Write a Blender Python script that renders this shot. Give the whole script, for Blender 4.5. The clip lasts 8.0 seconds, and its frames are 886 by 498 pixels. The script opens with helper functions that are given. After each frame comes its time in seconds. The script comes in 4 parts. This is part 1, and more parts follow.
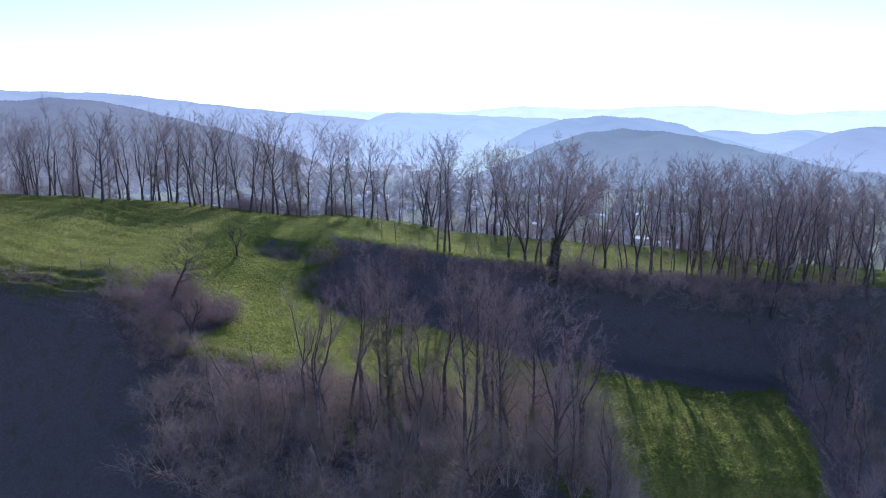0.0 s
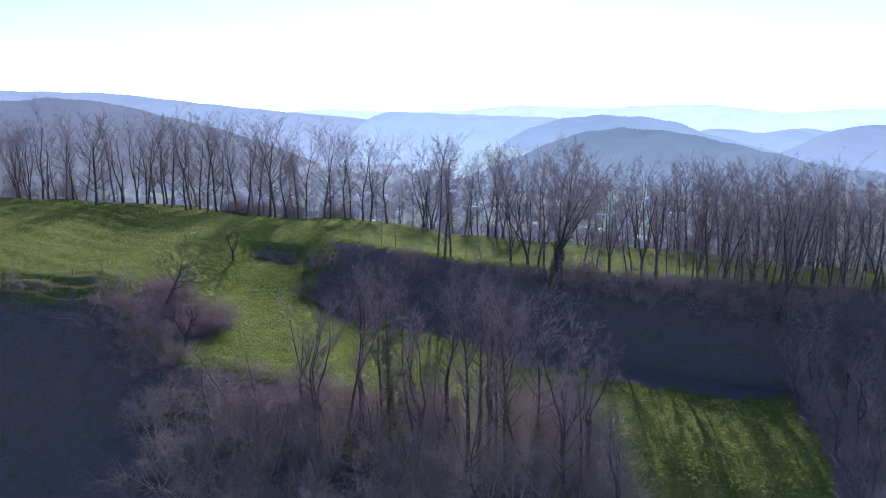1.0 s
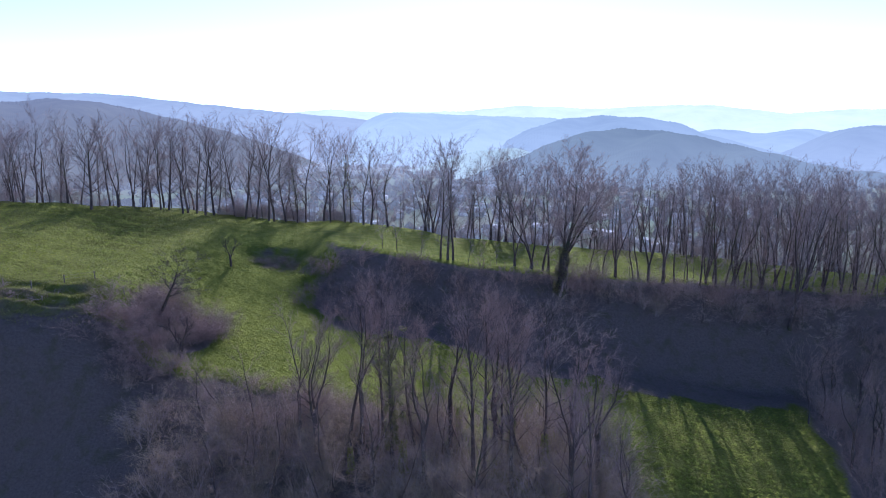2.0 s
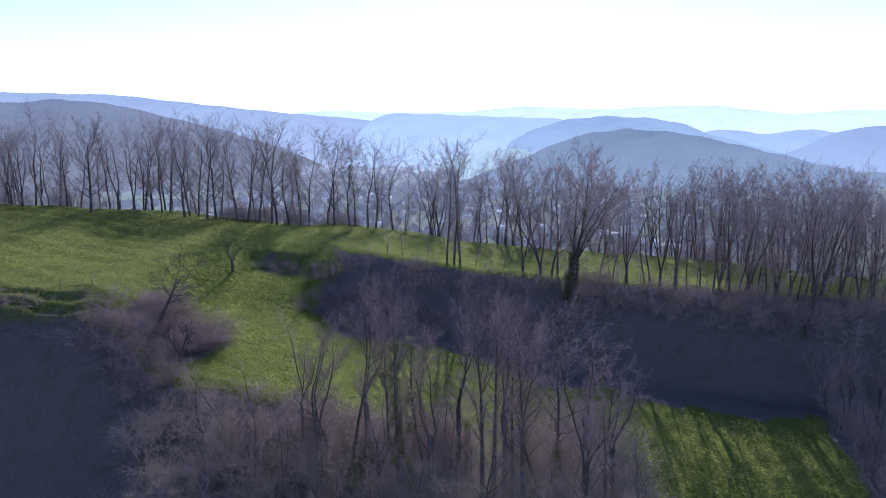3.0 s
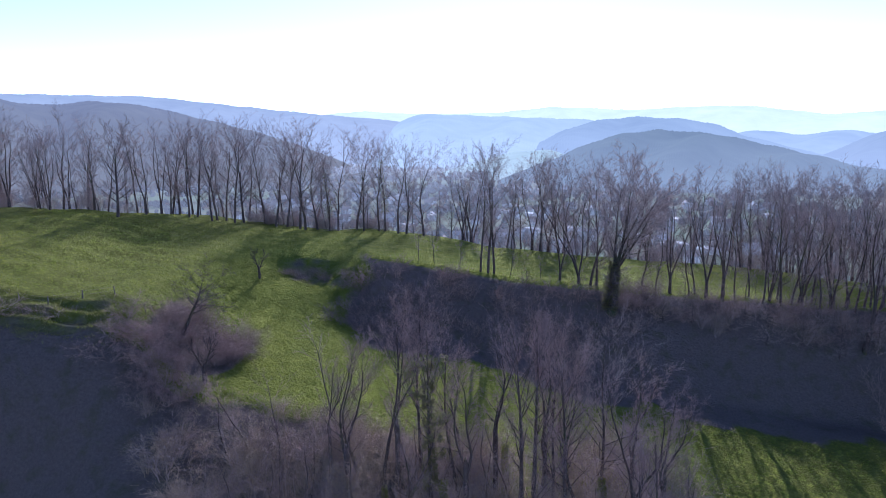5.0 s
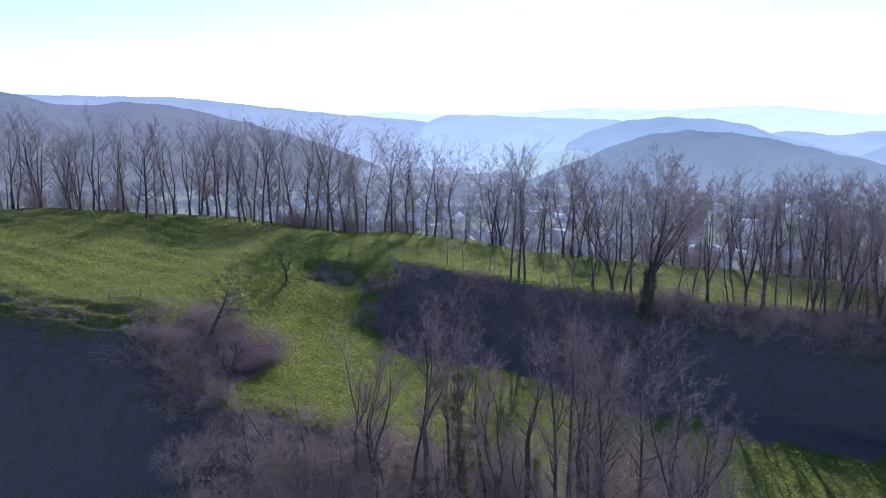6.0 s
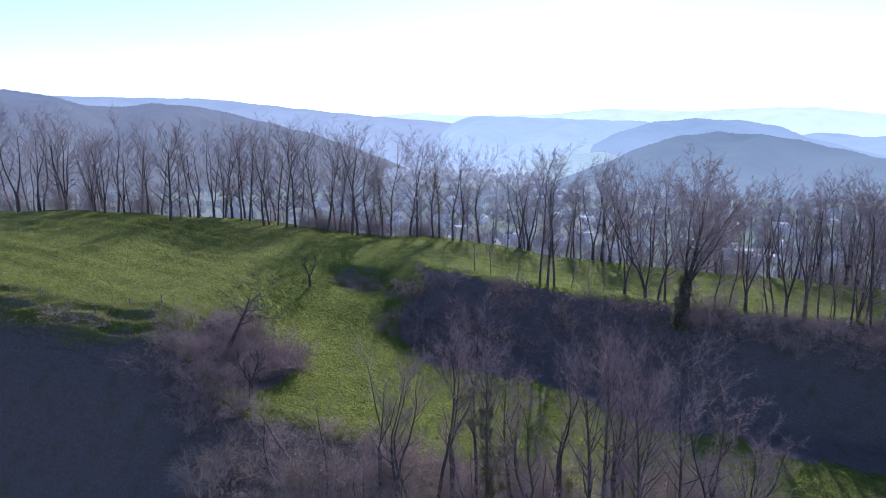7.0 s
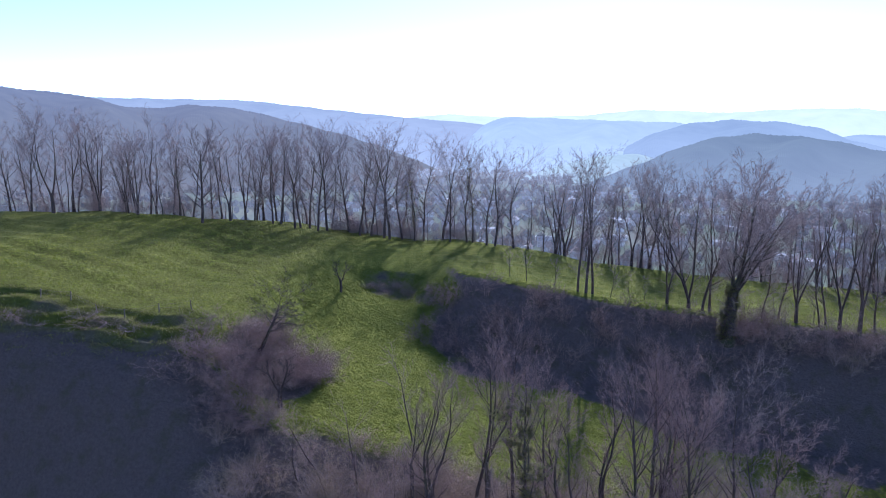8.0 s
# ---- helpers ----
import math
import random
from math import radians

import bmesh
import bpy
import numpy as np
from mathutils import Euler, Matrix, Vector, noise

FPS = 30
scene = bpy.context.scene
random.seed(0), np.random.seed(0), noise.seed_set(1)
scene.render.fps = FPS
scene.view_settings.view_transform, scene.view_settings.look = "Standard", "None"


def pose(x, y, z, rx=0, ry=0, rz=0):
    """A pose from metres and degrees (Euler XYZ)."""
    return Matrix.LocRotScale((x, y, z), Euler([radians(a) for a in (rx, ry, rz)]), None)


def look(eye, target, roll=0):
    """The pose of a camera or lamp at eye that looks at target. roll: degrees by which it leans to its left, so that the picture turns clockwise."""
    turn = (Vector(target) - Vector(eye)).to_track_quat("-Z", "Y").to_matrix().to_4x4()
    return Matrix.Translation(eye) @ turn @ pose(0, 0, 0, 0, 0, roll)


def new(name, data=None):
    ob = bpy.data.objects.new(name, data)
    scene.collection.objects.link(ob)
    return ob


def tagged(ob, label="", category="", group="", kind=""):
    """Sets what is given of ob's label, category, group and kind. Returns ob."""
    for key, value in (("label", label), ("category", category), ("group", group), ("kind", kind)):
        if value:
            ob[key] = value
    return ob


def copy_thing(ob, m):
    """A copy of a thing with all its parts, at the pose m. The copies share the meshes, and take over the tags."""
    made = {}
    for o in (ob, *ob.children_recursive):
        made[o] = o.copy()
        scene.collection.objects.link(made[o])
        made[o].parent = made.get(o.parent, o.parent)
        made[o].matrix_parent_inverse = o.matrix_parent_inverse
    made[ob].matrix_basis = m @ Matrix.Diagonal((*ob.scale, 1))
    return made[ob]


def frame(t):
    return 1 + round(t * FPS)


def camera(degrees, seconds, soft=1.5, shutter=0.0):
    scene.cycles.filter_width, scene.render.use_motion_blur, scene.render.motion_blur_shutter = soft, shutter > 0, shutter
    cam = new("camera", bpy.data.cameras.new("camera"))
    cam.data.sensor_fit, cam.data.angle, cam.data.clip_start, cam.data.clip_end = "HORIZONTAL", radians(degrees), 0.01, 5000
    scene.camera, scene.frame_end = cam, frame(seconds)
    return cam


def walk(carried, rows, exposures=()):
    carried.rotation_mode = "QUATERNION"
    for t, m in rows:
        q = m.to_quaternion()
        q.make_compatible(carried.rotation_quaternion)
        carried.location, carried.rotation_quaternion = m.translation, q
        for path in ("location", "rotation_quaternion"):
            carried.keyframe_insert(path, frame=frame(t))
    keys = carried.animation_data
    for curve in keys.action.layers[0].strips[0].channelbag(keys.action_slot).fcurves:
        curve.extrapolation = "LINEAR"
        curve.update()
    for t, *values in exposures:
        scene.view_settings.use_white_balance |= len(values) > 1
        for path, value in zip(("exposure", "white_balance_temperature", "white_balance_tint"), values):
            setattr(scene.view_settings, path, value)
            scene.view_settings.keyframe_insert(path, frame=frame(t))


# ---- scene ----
# ---- camera and its flight ----
cam = camera(65.4, 8.0, soft=1.0)
EYE, TILT, LEAN, TURN = 40.0, -9.5, 0.0, 0.0
ROWS = [
    (0.0, -0.000, -0.000, -0.000, 0.00, 0.00, -0.00),
    (0.5, -0.154, 1.115, 0.379, -0.09, -0.06, 0.10),
    (1.0, -0.307, 2.279, 0.750, -0.09, -0.06, 0.15),
    (1.5, -0.459, 3.475, 1.110, -0.09, -0.05, 0.17),
    (3.0, -1.074, 7.276, 2.045, 0.23, 0.03, 0.13),
    (3.5, -1.270, 8.359, 2.315, 0.66, -0.01, 0.08),
    (4.0, -1.468, 9.446, 2.592, 1.15, 0.06, 0.02),
    (4.5, -1.671, 10.503, 2.834, 1.68, 0.09, -0.07),
    (6.0, -2.461, 13.586, 3.551, 4.74, 0.12, -0.62),
    (6.5, -2.739, 14.839, 3.855, 5.69, 0.14, -0.82),
    (7.0, -3.078, 16.161, 4.166, 6.74, 0.19, -1.03),
    (7.5, -3.481, 17.485, 4.464, 7.86, 0.22, -1.29),
    (8.0, -3.967, 18.802, 4.773, 9.26, 0.23, -1.55),
]
walk(cam, [(t, pose(0, 0, EYE, TILT, LEAN, TURN) @ pose(x, y, z, 90 + pitch, roll, yaw)) for t, x, y, z, yaw, pitch, roll in ROWS],
     exposures=[(0.0, 0.71, 5370, 25), (8.0, 0.71, 5370, 25)])

# ---- sky and sun ----
SUN_ELEVATION, SUN_AZIMUTH = 33.5, 4.0   # degrees; azimuth clockwise from +y
world = bpy.data.worlds.new("sky")
scene.world = world
world.use_nodes = True
wn, wl = world.node_tree.nodes, world.node_tree.links
sky = wn.new("ShaderNodeTexSky")
sky.sky_type = 'NISHITA'
sky.sun_disc = False
sky.sun_elevation = radians(SUN_ELEVATION)
sky.sun_rotation = radians(SUN_AZIMUTH)
sky.altitude = 1200
sky.air_density, sky.dust_density, sky.ozone_density = 0.9, 0.35, 2.6
wl.new(sky.outputs["Color"], wn["Background"].inputs["Color"])
wn["Background"].inputs["Strength"].default_value = 0.15

sun_data = bpy.data.lights.new("sun", 'SUN')
sun_data.energy, sun_data.angle, sun_data.color = 5.0, radians(0.55), (1.0, 0.95, 0.86)
sun = new("sun", sun_data)
sun_dir = Vector((math.sin(radians(SUN_AZIMUTH)) * math.cos(radians(SUN_ELEVATION)),
                  math.cos(radians(SUN_AZIMUTH)) * math.cos(radians(SUN_ELEVATION)), math.sin(radians(SUN_ELEVATION))))
sun.matrix_world = look(sun_dir * 300 + Vector((0, 100, 0)), (0, 100, 0))

# ---- materials ----
def material(name):
    mat = bpy.data.materials.new(name)
    mat.use_nodes = True
    return mat, mat.node_tree.nodes, mat.node_tree.links, mat.node_tree.nodes["Principled BSDF"]


def noise_node(n, l, scale, detail=4.0, rough=0.55, coord="Object", stretch=None):
    tc = n.new("ShaderNodeTexCoord")
    tex = n.new("ShaderNodeTexNoise")
    tex.inputs["Scale"].default_value = scale
    tex.inputs["Detail"].default_value = detail
    tex.inputs["Roughness"].default_value = rough
    if stretch:
        mp = n.new("ShaderNodeMapping")
        mp.inputs["Scale"].default_value = stretch
        l.new(tc.outputs[coord], mp.inputs["Vector"])
        l.new(mp.outputs["Vector"], tex.inputs["Vector"])
    else:
        l.new(tc.outputs[coord], tex.inputs["Vector"])
    return tex.outputs["Fac"]


def ramp(n, l, source, *stops):
    node = n.new("ShaderNodeValToRGB")
    els = node.color_ramp.elements
    while len(els) < len(stops):
        els.new(0.5)
    for el, (pos, col) in zip(els, stops):
        el.position, el.color = pos, (*col, 1.0)
    l.new(source, node.inputs["Fac"])
    return node.outputs["Color"]


def blend(n, l, factor, a, b, mode='MIX'):
    node = n.new("ShaderNodeMix")
    node.data_type, node.blend_type = 'RGBA', mode
    for sock, value in ((node.inputs["Factor"], factor), (node.inputs["A"], a), (node.inputs["B"], b)):
        if isinstance(value, (int, float)):
            sock.default_value = value
        elif isinstance(value, tuple):
            sock.default_value = (*value, 1.0)
        else:
            l.new(value, sock)
    return node.outputs["Result"]


def bump(n, l, bsdf, height, strength, distance):
    node = n.new("ShaderNodeBump")
    node.inputs["Strength"].default_value = strength
    node.inputs["Distance"].default_value = distance
    l.new(height, node.inputs["Height"])
    l.new(node.outputs["Normal"], bsdf.inputs["Normal"])


def bark_material(name, dark, light, moss=None, rough=0.9):
    mat, n, l, b = material(name)
    fine = noise_node(n, l, 6.0, 5.0, 0.65, stretch=(1, 1, 0.25))
    broad = noise_node(n, l, 0.35, 2.0)
    col = ramp(n, l, fine, (0.3, dark), (0.7, light))
    if moss:
        col = blend(n, l, ramp(n, l, broad, (0.48, (0, 0, 0)), (0.66, (0.8, 0.8, 0.8))), col, moss)
    rnd = n.new("ShaderNodeObjectInfo")
    tint = ramp(n, l, rnd.outputs["Random"], (0.0, (0.75, 0.75, 0.78)), (1.0, (1.15, 1.1, 1.05)))
    col = blend(n, l, 1.0, col, tint, 'MULTIPLY')
    l.new(col, b.inputs["Base Color"])
    b.inputs["Roughness"].default_value = rough
    b.inputs["Specular IOR Level"].default_value = 0.25
    bump(n, l, b, fine, 0.6, 0.04)
    return mat


BARK = bark_material("bark", (0.046, 0.034, 0.031), (0.124, 0.094, 0.085), moss=(0.06, 0.075, 0.03))
LIMB = bark_material("limb_bark", (0.05, 0.042, 0.038), (0.12, 0.105, 0.095))
TWIG = bark_material("twig_bark", (0.222, 0.172, 0.16), (0.42, 0.33, 0.305))
TWIG_DARK = bark_material("twig_bark_dark", (0.186, 0.131, 0.119), (0.38, 0.27, 0.245))
TWIG_RED = bark_material("twig_bark_reddish", (0.143, 0.104, 0.096), (0.31, 0.23, 0.208))
TWIG_GREY = bark_material("twig_bark_grey", (0.212, 0.165, 0.15), (0.42, 0.335, 0.30))
TWIG_BROWN = bark_material("twig_bark_brown", (0.25, 0.185, 0.13), (0.44, 0.335, 0.235), moss=(0.20, 0.19, 0.10))
WOOD_POST = bark_material("weathered_wood", (0.10, 0.085, 0.07), (0.25, 0.22, 0.18))


def leaf_material(name, a, b_, through_share=0.35):
    mat, n, l, b = material(name)
    isl = n.new("ShaderNodeNewGeometry")
    col = ramp(n, l, isl.outputs["Random Per Island"], (0.0, a), (1.0, b_))
    l.new(col, b.inputs["Base Color"])
    b.inputs["Roughness"].default_value = 0.75
    b.inputs["Specular IOR Level"].default_value = 0.2
    tr = n.new("ShaderNodeBsdfTranslucent")
    l.new(col, tr.inputs["Color"])
    mix = n.new("ShaderNodeMixShader")
    mix.inputs["Fac"].default_value = through_share
    l.new(b.outputs[0], mix.inputs[1])
    l.new(tr.outputs[0], mix.inputs[2])
    l.new(mix.outputs[0], n["Material Output"].inputs["Surface"])
    return mat


IVY = leaf_material("ivy_leaves", (0.12, 0.115, 0.055), (0.23, 0.21, 0.09), 0.55)
# lighter copy of the ivy, with sunlight put into its leaf colour
IVY_SUNLIT = leaf_material("sunlit_ivy_leaves", (0.15, 0.165, 0.045), (0.30, 0.29, 0.085), 0.6)
GRASS_BLADES = leaf_material("grass_blades", (0.14, 0.175, 0.016), (0.24, 0.26, 0.04), 0.55)
LEDGE_BLADES = leaf_material("rough_grass_blades", (0.12, 0.125, 0.04), (0.24, 0.22, 0.10), 0.5)
DRY_BLADES = leaf_material("dry_grass_blades", (0.22, 0.185, 0.12), (0.38, 0.32, 0.21), 0.4)


def ground_material():
    mat, n, l, b = material("ground_cover")
    big = noise_node(n, l, 0.07, 4.0)
    mid = noise_node(n, l, 0.55, 5.0, 0.6)
    fine = noise_node(n, l, 3.2, 6.0, 0.7)
    green = ramp(n, l, mid, (0.28, (0.098, 0.124, 0.022)), (0.55, (0.160, 0.177, 0.034)), (0.8, (0.22, 0.232, 0.052)))
    dry = ramp(n, l, mid, (0.3, (0.088, 0.10, 0.022)), (0.75, (0.148, 0.15, 0.04)))
    olive_share = n.new("ShaderNodeAttribute")
    olive_share.attribute_name = "olive_share"
    olive_mix = n.new("ShaderNodeMath")
    olive_mix.operation = 'MULTIPLY_ADD'
    l.new(big, olive_mix.inputs[0])
    olive_mix.inputs[1].default_value = 0.8
    l.new(olive_share.outputs["Fac"], olive_mix.inputs[2])
    grass = blend(n, l, ramp(n, l, olive_mix.outputs[0], (0.5, (0, 0, 0)), (0.95, (0.85, 0.85, 0.85))), green, dry)
    grass = blend(n, l, 1.0, grass, ramp(n, l, fine, (0.25, (0.68, 0.70, 0.62)), (0.7, (1.12, 1.12, 1.05))), 'MULTIPLY')
    # leaf litter colour, also used as painted shade on bank, slope and hollow
    litter_shade = ramp(n, l, fine, (0.25, (0.100, 0.081, 0.074)), (0.5, (0.134, 0.108, 0.098)), (0.8, (0.172, 0.138, 0.122)))
    litter_shade = blend(n, l, ramp(n, l, mid, (0.5, (0, 0, 0)), (0.7, (0.7, 0.7, 0.7))), litter_shade, (0.09, 0.088, 0.055))
    at = n.new("ShaderNodeAttribute")
    at.attribute_name = "litter_shade"
    edge = n.new("ShaderNodeMath")
    edge.operation = 'MULTIPLY_ADD'
    l.new(mid, edge.inputs[0])
    edge.inputs[1].default_value = 0.9
    l.new(at.outputs["Fac"], edge.inputs[2])
    share = ramp(n, l, edge.outputs[0], (0.62, (0, 0, 0)), (1.0, (1, 1, 1)))
    l.new(blend(n, l, share, grass, litter_shade), b.inputs["Base Color"])
    b.inputs["Roughness"].default_value = 0.95
    b.inputs["Specular IOR Level"].default_value = 0.04
    lumps = noise_node(n, l, 1.6, 5.0, 0.75, stretch=(1.0, 1.7, 1.0))
    bump(n, l, b, lumps, 1.0, 0.6)
    return mat


GROUND = ground_material()


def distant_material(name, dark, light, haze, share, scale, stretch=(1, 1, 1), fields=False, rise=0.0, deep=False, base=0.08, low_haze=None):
    """Far land in its own colours, with haze painted over as emission."""
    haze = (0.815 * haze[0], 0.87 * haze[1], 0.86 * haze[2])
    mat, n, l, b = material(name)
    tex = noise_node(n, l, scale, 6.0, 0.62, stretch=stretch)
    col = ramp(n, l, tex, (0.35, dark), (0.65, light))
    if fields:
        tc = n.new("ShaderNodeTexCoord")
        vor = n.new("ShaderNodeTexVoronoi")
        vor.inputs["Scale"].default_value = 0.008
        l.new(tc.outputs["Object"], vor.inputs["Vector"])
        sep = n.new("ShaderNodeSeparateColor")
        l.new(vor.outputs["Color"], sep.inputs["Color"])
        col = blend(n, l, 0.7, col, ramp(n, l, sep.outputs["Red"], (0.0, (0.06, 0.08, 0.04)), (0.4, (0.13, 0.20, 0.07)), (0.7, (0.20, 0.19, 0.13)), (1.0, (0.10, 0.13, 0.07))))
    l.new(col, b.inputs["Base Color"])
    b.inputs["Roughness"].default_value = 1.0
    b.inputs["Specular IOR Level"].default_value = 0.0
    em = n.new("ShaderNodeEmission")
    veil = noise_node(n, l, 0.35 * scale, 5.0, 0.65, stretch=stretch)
    painted_haze = blend(n, l, 1.0, haze, ramp(n, l, veil, (0.3, (0.90, 0.91, 0.93)), (0.7, (1.08, 1.07, 1.05))), 'MULTIPLY')
    l.new(painted_haze, em.inputs["Color"])
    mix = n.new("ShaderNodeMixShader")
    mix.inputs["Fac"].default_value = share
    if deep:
        # the painted haze strengthens with distance along y
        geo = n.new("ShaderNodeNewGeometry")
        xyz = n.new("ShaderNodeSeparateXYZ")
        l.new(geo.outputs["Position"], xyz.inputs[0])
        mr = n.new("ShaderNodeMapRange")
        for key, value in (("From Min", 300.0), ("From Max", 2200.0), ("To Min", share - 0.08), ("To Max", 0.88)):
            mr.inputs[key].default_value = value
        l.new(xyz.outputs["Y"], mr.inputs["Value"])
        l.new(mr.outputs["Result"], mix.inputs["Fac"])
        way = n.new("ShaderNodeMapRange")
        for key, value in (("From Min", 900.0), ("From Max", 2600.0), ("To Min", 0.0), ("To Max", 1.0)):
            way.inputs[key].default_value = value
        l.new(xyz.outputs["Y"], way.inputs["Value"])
        l.new(blend(n, l, way.outputs["Result"], painted_haze, (0.40, 0.452, 0.53)), em.inputs["Color"])
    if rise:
        # painted haze changes in strength and tint from valley floor to crest
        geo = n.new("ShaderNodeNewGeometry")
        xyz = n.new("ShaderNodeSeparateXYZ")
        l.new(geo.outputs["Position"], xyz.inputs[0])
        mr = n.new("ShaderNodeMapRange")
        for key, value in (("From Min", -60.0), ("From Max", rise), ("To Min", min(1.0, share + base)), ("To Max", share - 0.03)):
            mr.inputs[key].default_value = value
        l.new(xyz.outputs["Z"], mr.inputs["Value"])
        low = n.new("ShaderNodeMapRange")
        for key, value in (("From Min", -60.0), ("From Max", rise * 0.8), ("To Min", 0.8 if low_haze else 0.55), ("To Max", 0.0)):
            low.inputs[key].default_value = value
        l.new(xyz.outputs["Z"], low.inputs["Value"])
        l.new(blend(n, l, low.outputs["Result"], painted_haze, low_haze or tuple(min(1.0, 0.10 + 0.92 * c) for c in haze)), em.inputs["Color"])
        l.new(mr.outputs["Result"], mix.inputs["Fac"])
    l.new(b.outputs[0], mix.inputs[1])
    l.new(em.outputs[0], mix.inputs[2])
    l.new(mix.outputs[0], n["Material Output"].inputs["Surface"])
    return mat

# ---- the ground ----
def smooth(a, b, v):
    s = np.clip((v - a) / (b - a), 0.0, 1.0)
    return s * s * (3 - 2 * s)


def wobble(x, y, size, seed):
    """Soft rolling unevenness from a few crossed waves."""
    r = np.random.RandomState(seed)
    total = 0.0
    for k in range(6):
        a, ph, f = r.uniform(0, 6.283), r.uniform(0, 6.283), r.uniform(0.6, 1.6) / size
        total = total + np.sin((x * math.cos(a) + y * math.sin(a)) * f * 6.283 + ph)
    return total / 6.0


RIDGE_X = [-140, -90, -76, -61, -50, -33, -19, -11, -4, 4, 12, 20, 30, 46, 60, 75, 110]
RIDGE_Z = [27.5, 28.6, 29.1, 28.0, 26.0, 24.0, 23.7, 23.0, 21.5, 20.4, 19.4, 18.8, 18.1, 17.1, 16.6, 15.8, 13.0]


def upper(x, y):
    z = sum(np.interp(x + d, RIDGE_X, RIDGE_Z) for d in (-4, -2, 0, 2, 4)) / 5
    return z - 0.055 * np.clip(124 - y, 0, 50) * smooth(-35, -50, x)


def terrace(x, y):
    return 9.53 - 0.1924 * (x - 4.87) + 0.1332 * (y - 88.75)


def bank_line(x):
    """y of the top edge of the bank between the terrace and the upper pasture."""
    return 127.0 - 15.5 * smooth(-26, -15, x) - 2.0 * smooth(40, 62, x)


def back_line(x):
    """y where the pasture ends and the land falls away into the valley."""
    return 138.5 - 12 * smooth(-50, -66, x) + 3 * smooth(-70, -95, x) - 14 * smooth(42, 72, x)


def front_line(x):
    """y where the terrace ends and the slope falls away on the near side."""
    return 80.0 - 13 * smooth(-10, 12, x) + 5.0 * smooth(34, 46, x)


def height(x, y):
    x, y = np.asarray(x, float), np.asarray(y, float)
    yb = bank_line(x)
    width = 27.0 - 17.0 * smooth(-27, -15, x) + 3.0 * smooth(0, 25, x)
    bank = 0.55 * smooth(yb - width, yb, y) + 0.45 * np.clip((y - yb + width) / width, 0, 1)
    field = smooth(-31, -43, x) * (0.64 * smooth(70.5, 80, y) + 0.36 * np.clip((y - 78.5) / 6.0, 0, 1))
    up = 1 - (1 - bank) * (1 - field)
    low = terrace(x, y)
    # near slope, and the lawn's far side falling away
    front = np.maximum(front_line(x) - y, 0.0)
    fall = 0.62 + 0.33 * smooth(-28, -42, x)
    low = low - fall * (np.sqrt(front * front + 9.0) - 3.0)
    # the lawn is a spur: it rounds off towards the near slope and keeps level to its end
    lawn = smooth(15, 21, x)
    low = low + 0.5 * lawn - lawn * 0.0165 * np.clip(84.5 - y, 0, 16) ** 2 + 0.16 * np.clip(x - 35.0, 0, 11) * smooth(100, 93, y)
    right = np.maximum(x - 46.5 - 0.2 * (y - 84.0), 0.0) * smooth(112, 98, y)
    low = low - 0.75 * (np.sqrt(right * right + 9.0) - 3.0)
    left = np.maximum(-38.0 - x, 0.0)
    low = low - 0.42 * left * smooth(84, 74, y)
    z = low * (1 - up) + upper(x, y) * up
    # a scooped hollow in the slope above the meadow, and the spur beside it
    scoop = np.exp(-((x + 27.3 + 0.2 * (y - 114)) / 4.9) ** 4)
    z = z - 1.7 * scoop * smooth(117.0, 114.2, y) * smooth(106.0, 113.8, y)
    z = z + 0.9 * np.exp(-((x + 20.5) / 2.5) ** 2 - ((y - 111.0) / 4.0) ** 2)
    # behind the ridge
    back = np.maximum(y - back_line(x), 0.0)
    z = z - 0.55 * (np.sqrt(back * back + 16.0) - 4.0)
    z = np.maximum(z, -60.0 + 0.0 * x)
    near = smooth(300, 200, y)
    z = z + near * (0.28 * wobble(x, y, 14.0, 3) + 0.10 * wobble(x, y, 4.5, 5))
    # old plough ridges across the field
    ridges = smooth(-40, -48, x) * smooth(86, 90, y) * smooth(128, 122, y)
    z = z + 0.55 * ridges * wobble(x * 0.22, y + 0.25 * x, 5.5, 41)
    # sheep steps along the field's lower edge: treads that follow the contours
    step = smooth(-35, -41, x) * smooth(74, 77, y) * smooth(84.8, 83.6, y)
    rise = z / 0.95 + 0.6 * wobble(x, y, 13, 9) + 0.14 * wobble(x, y, 3, 31)
    part_way = rise - np.floor(rise)
    z = z + step * 0.8 * (smooth(0.5, 0.95, part_way) - part_way + 0.1)
    return z


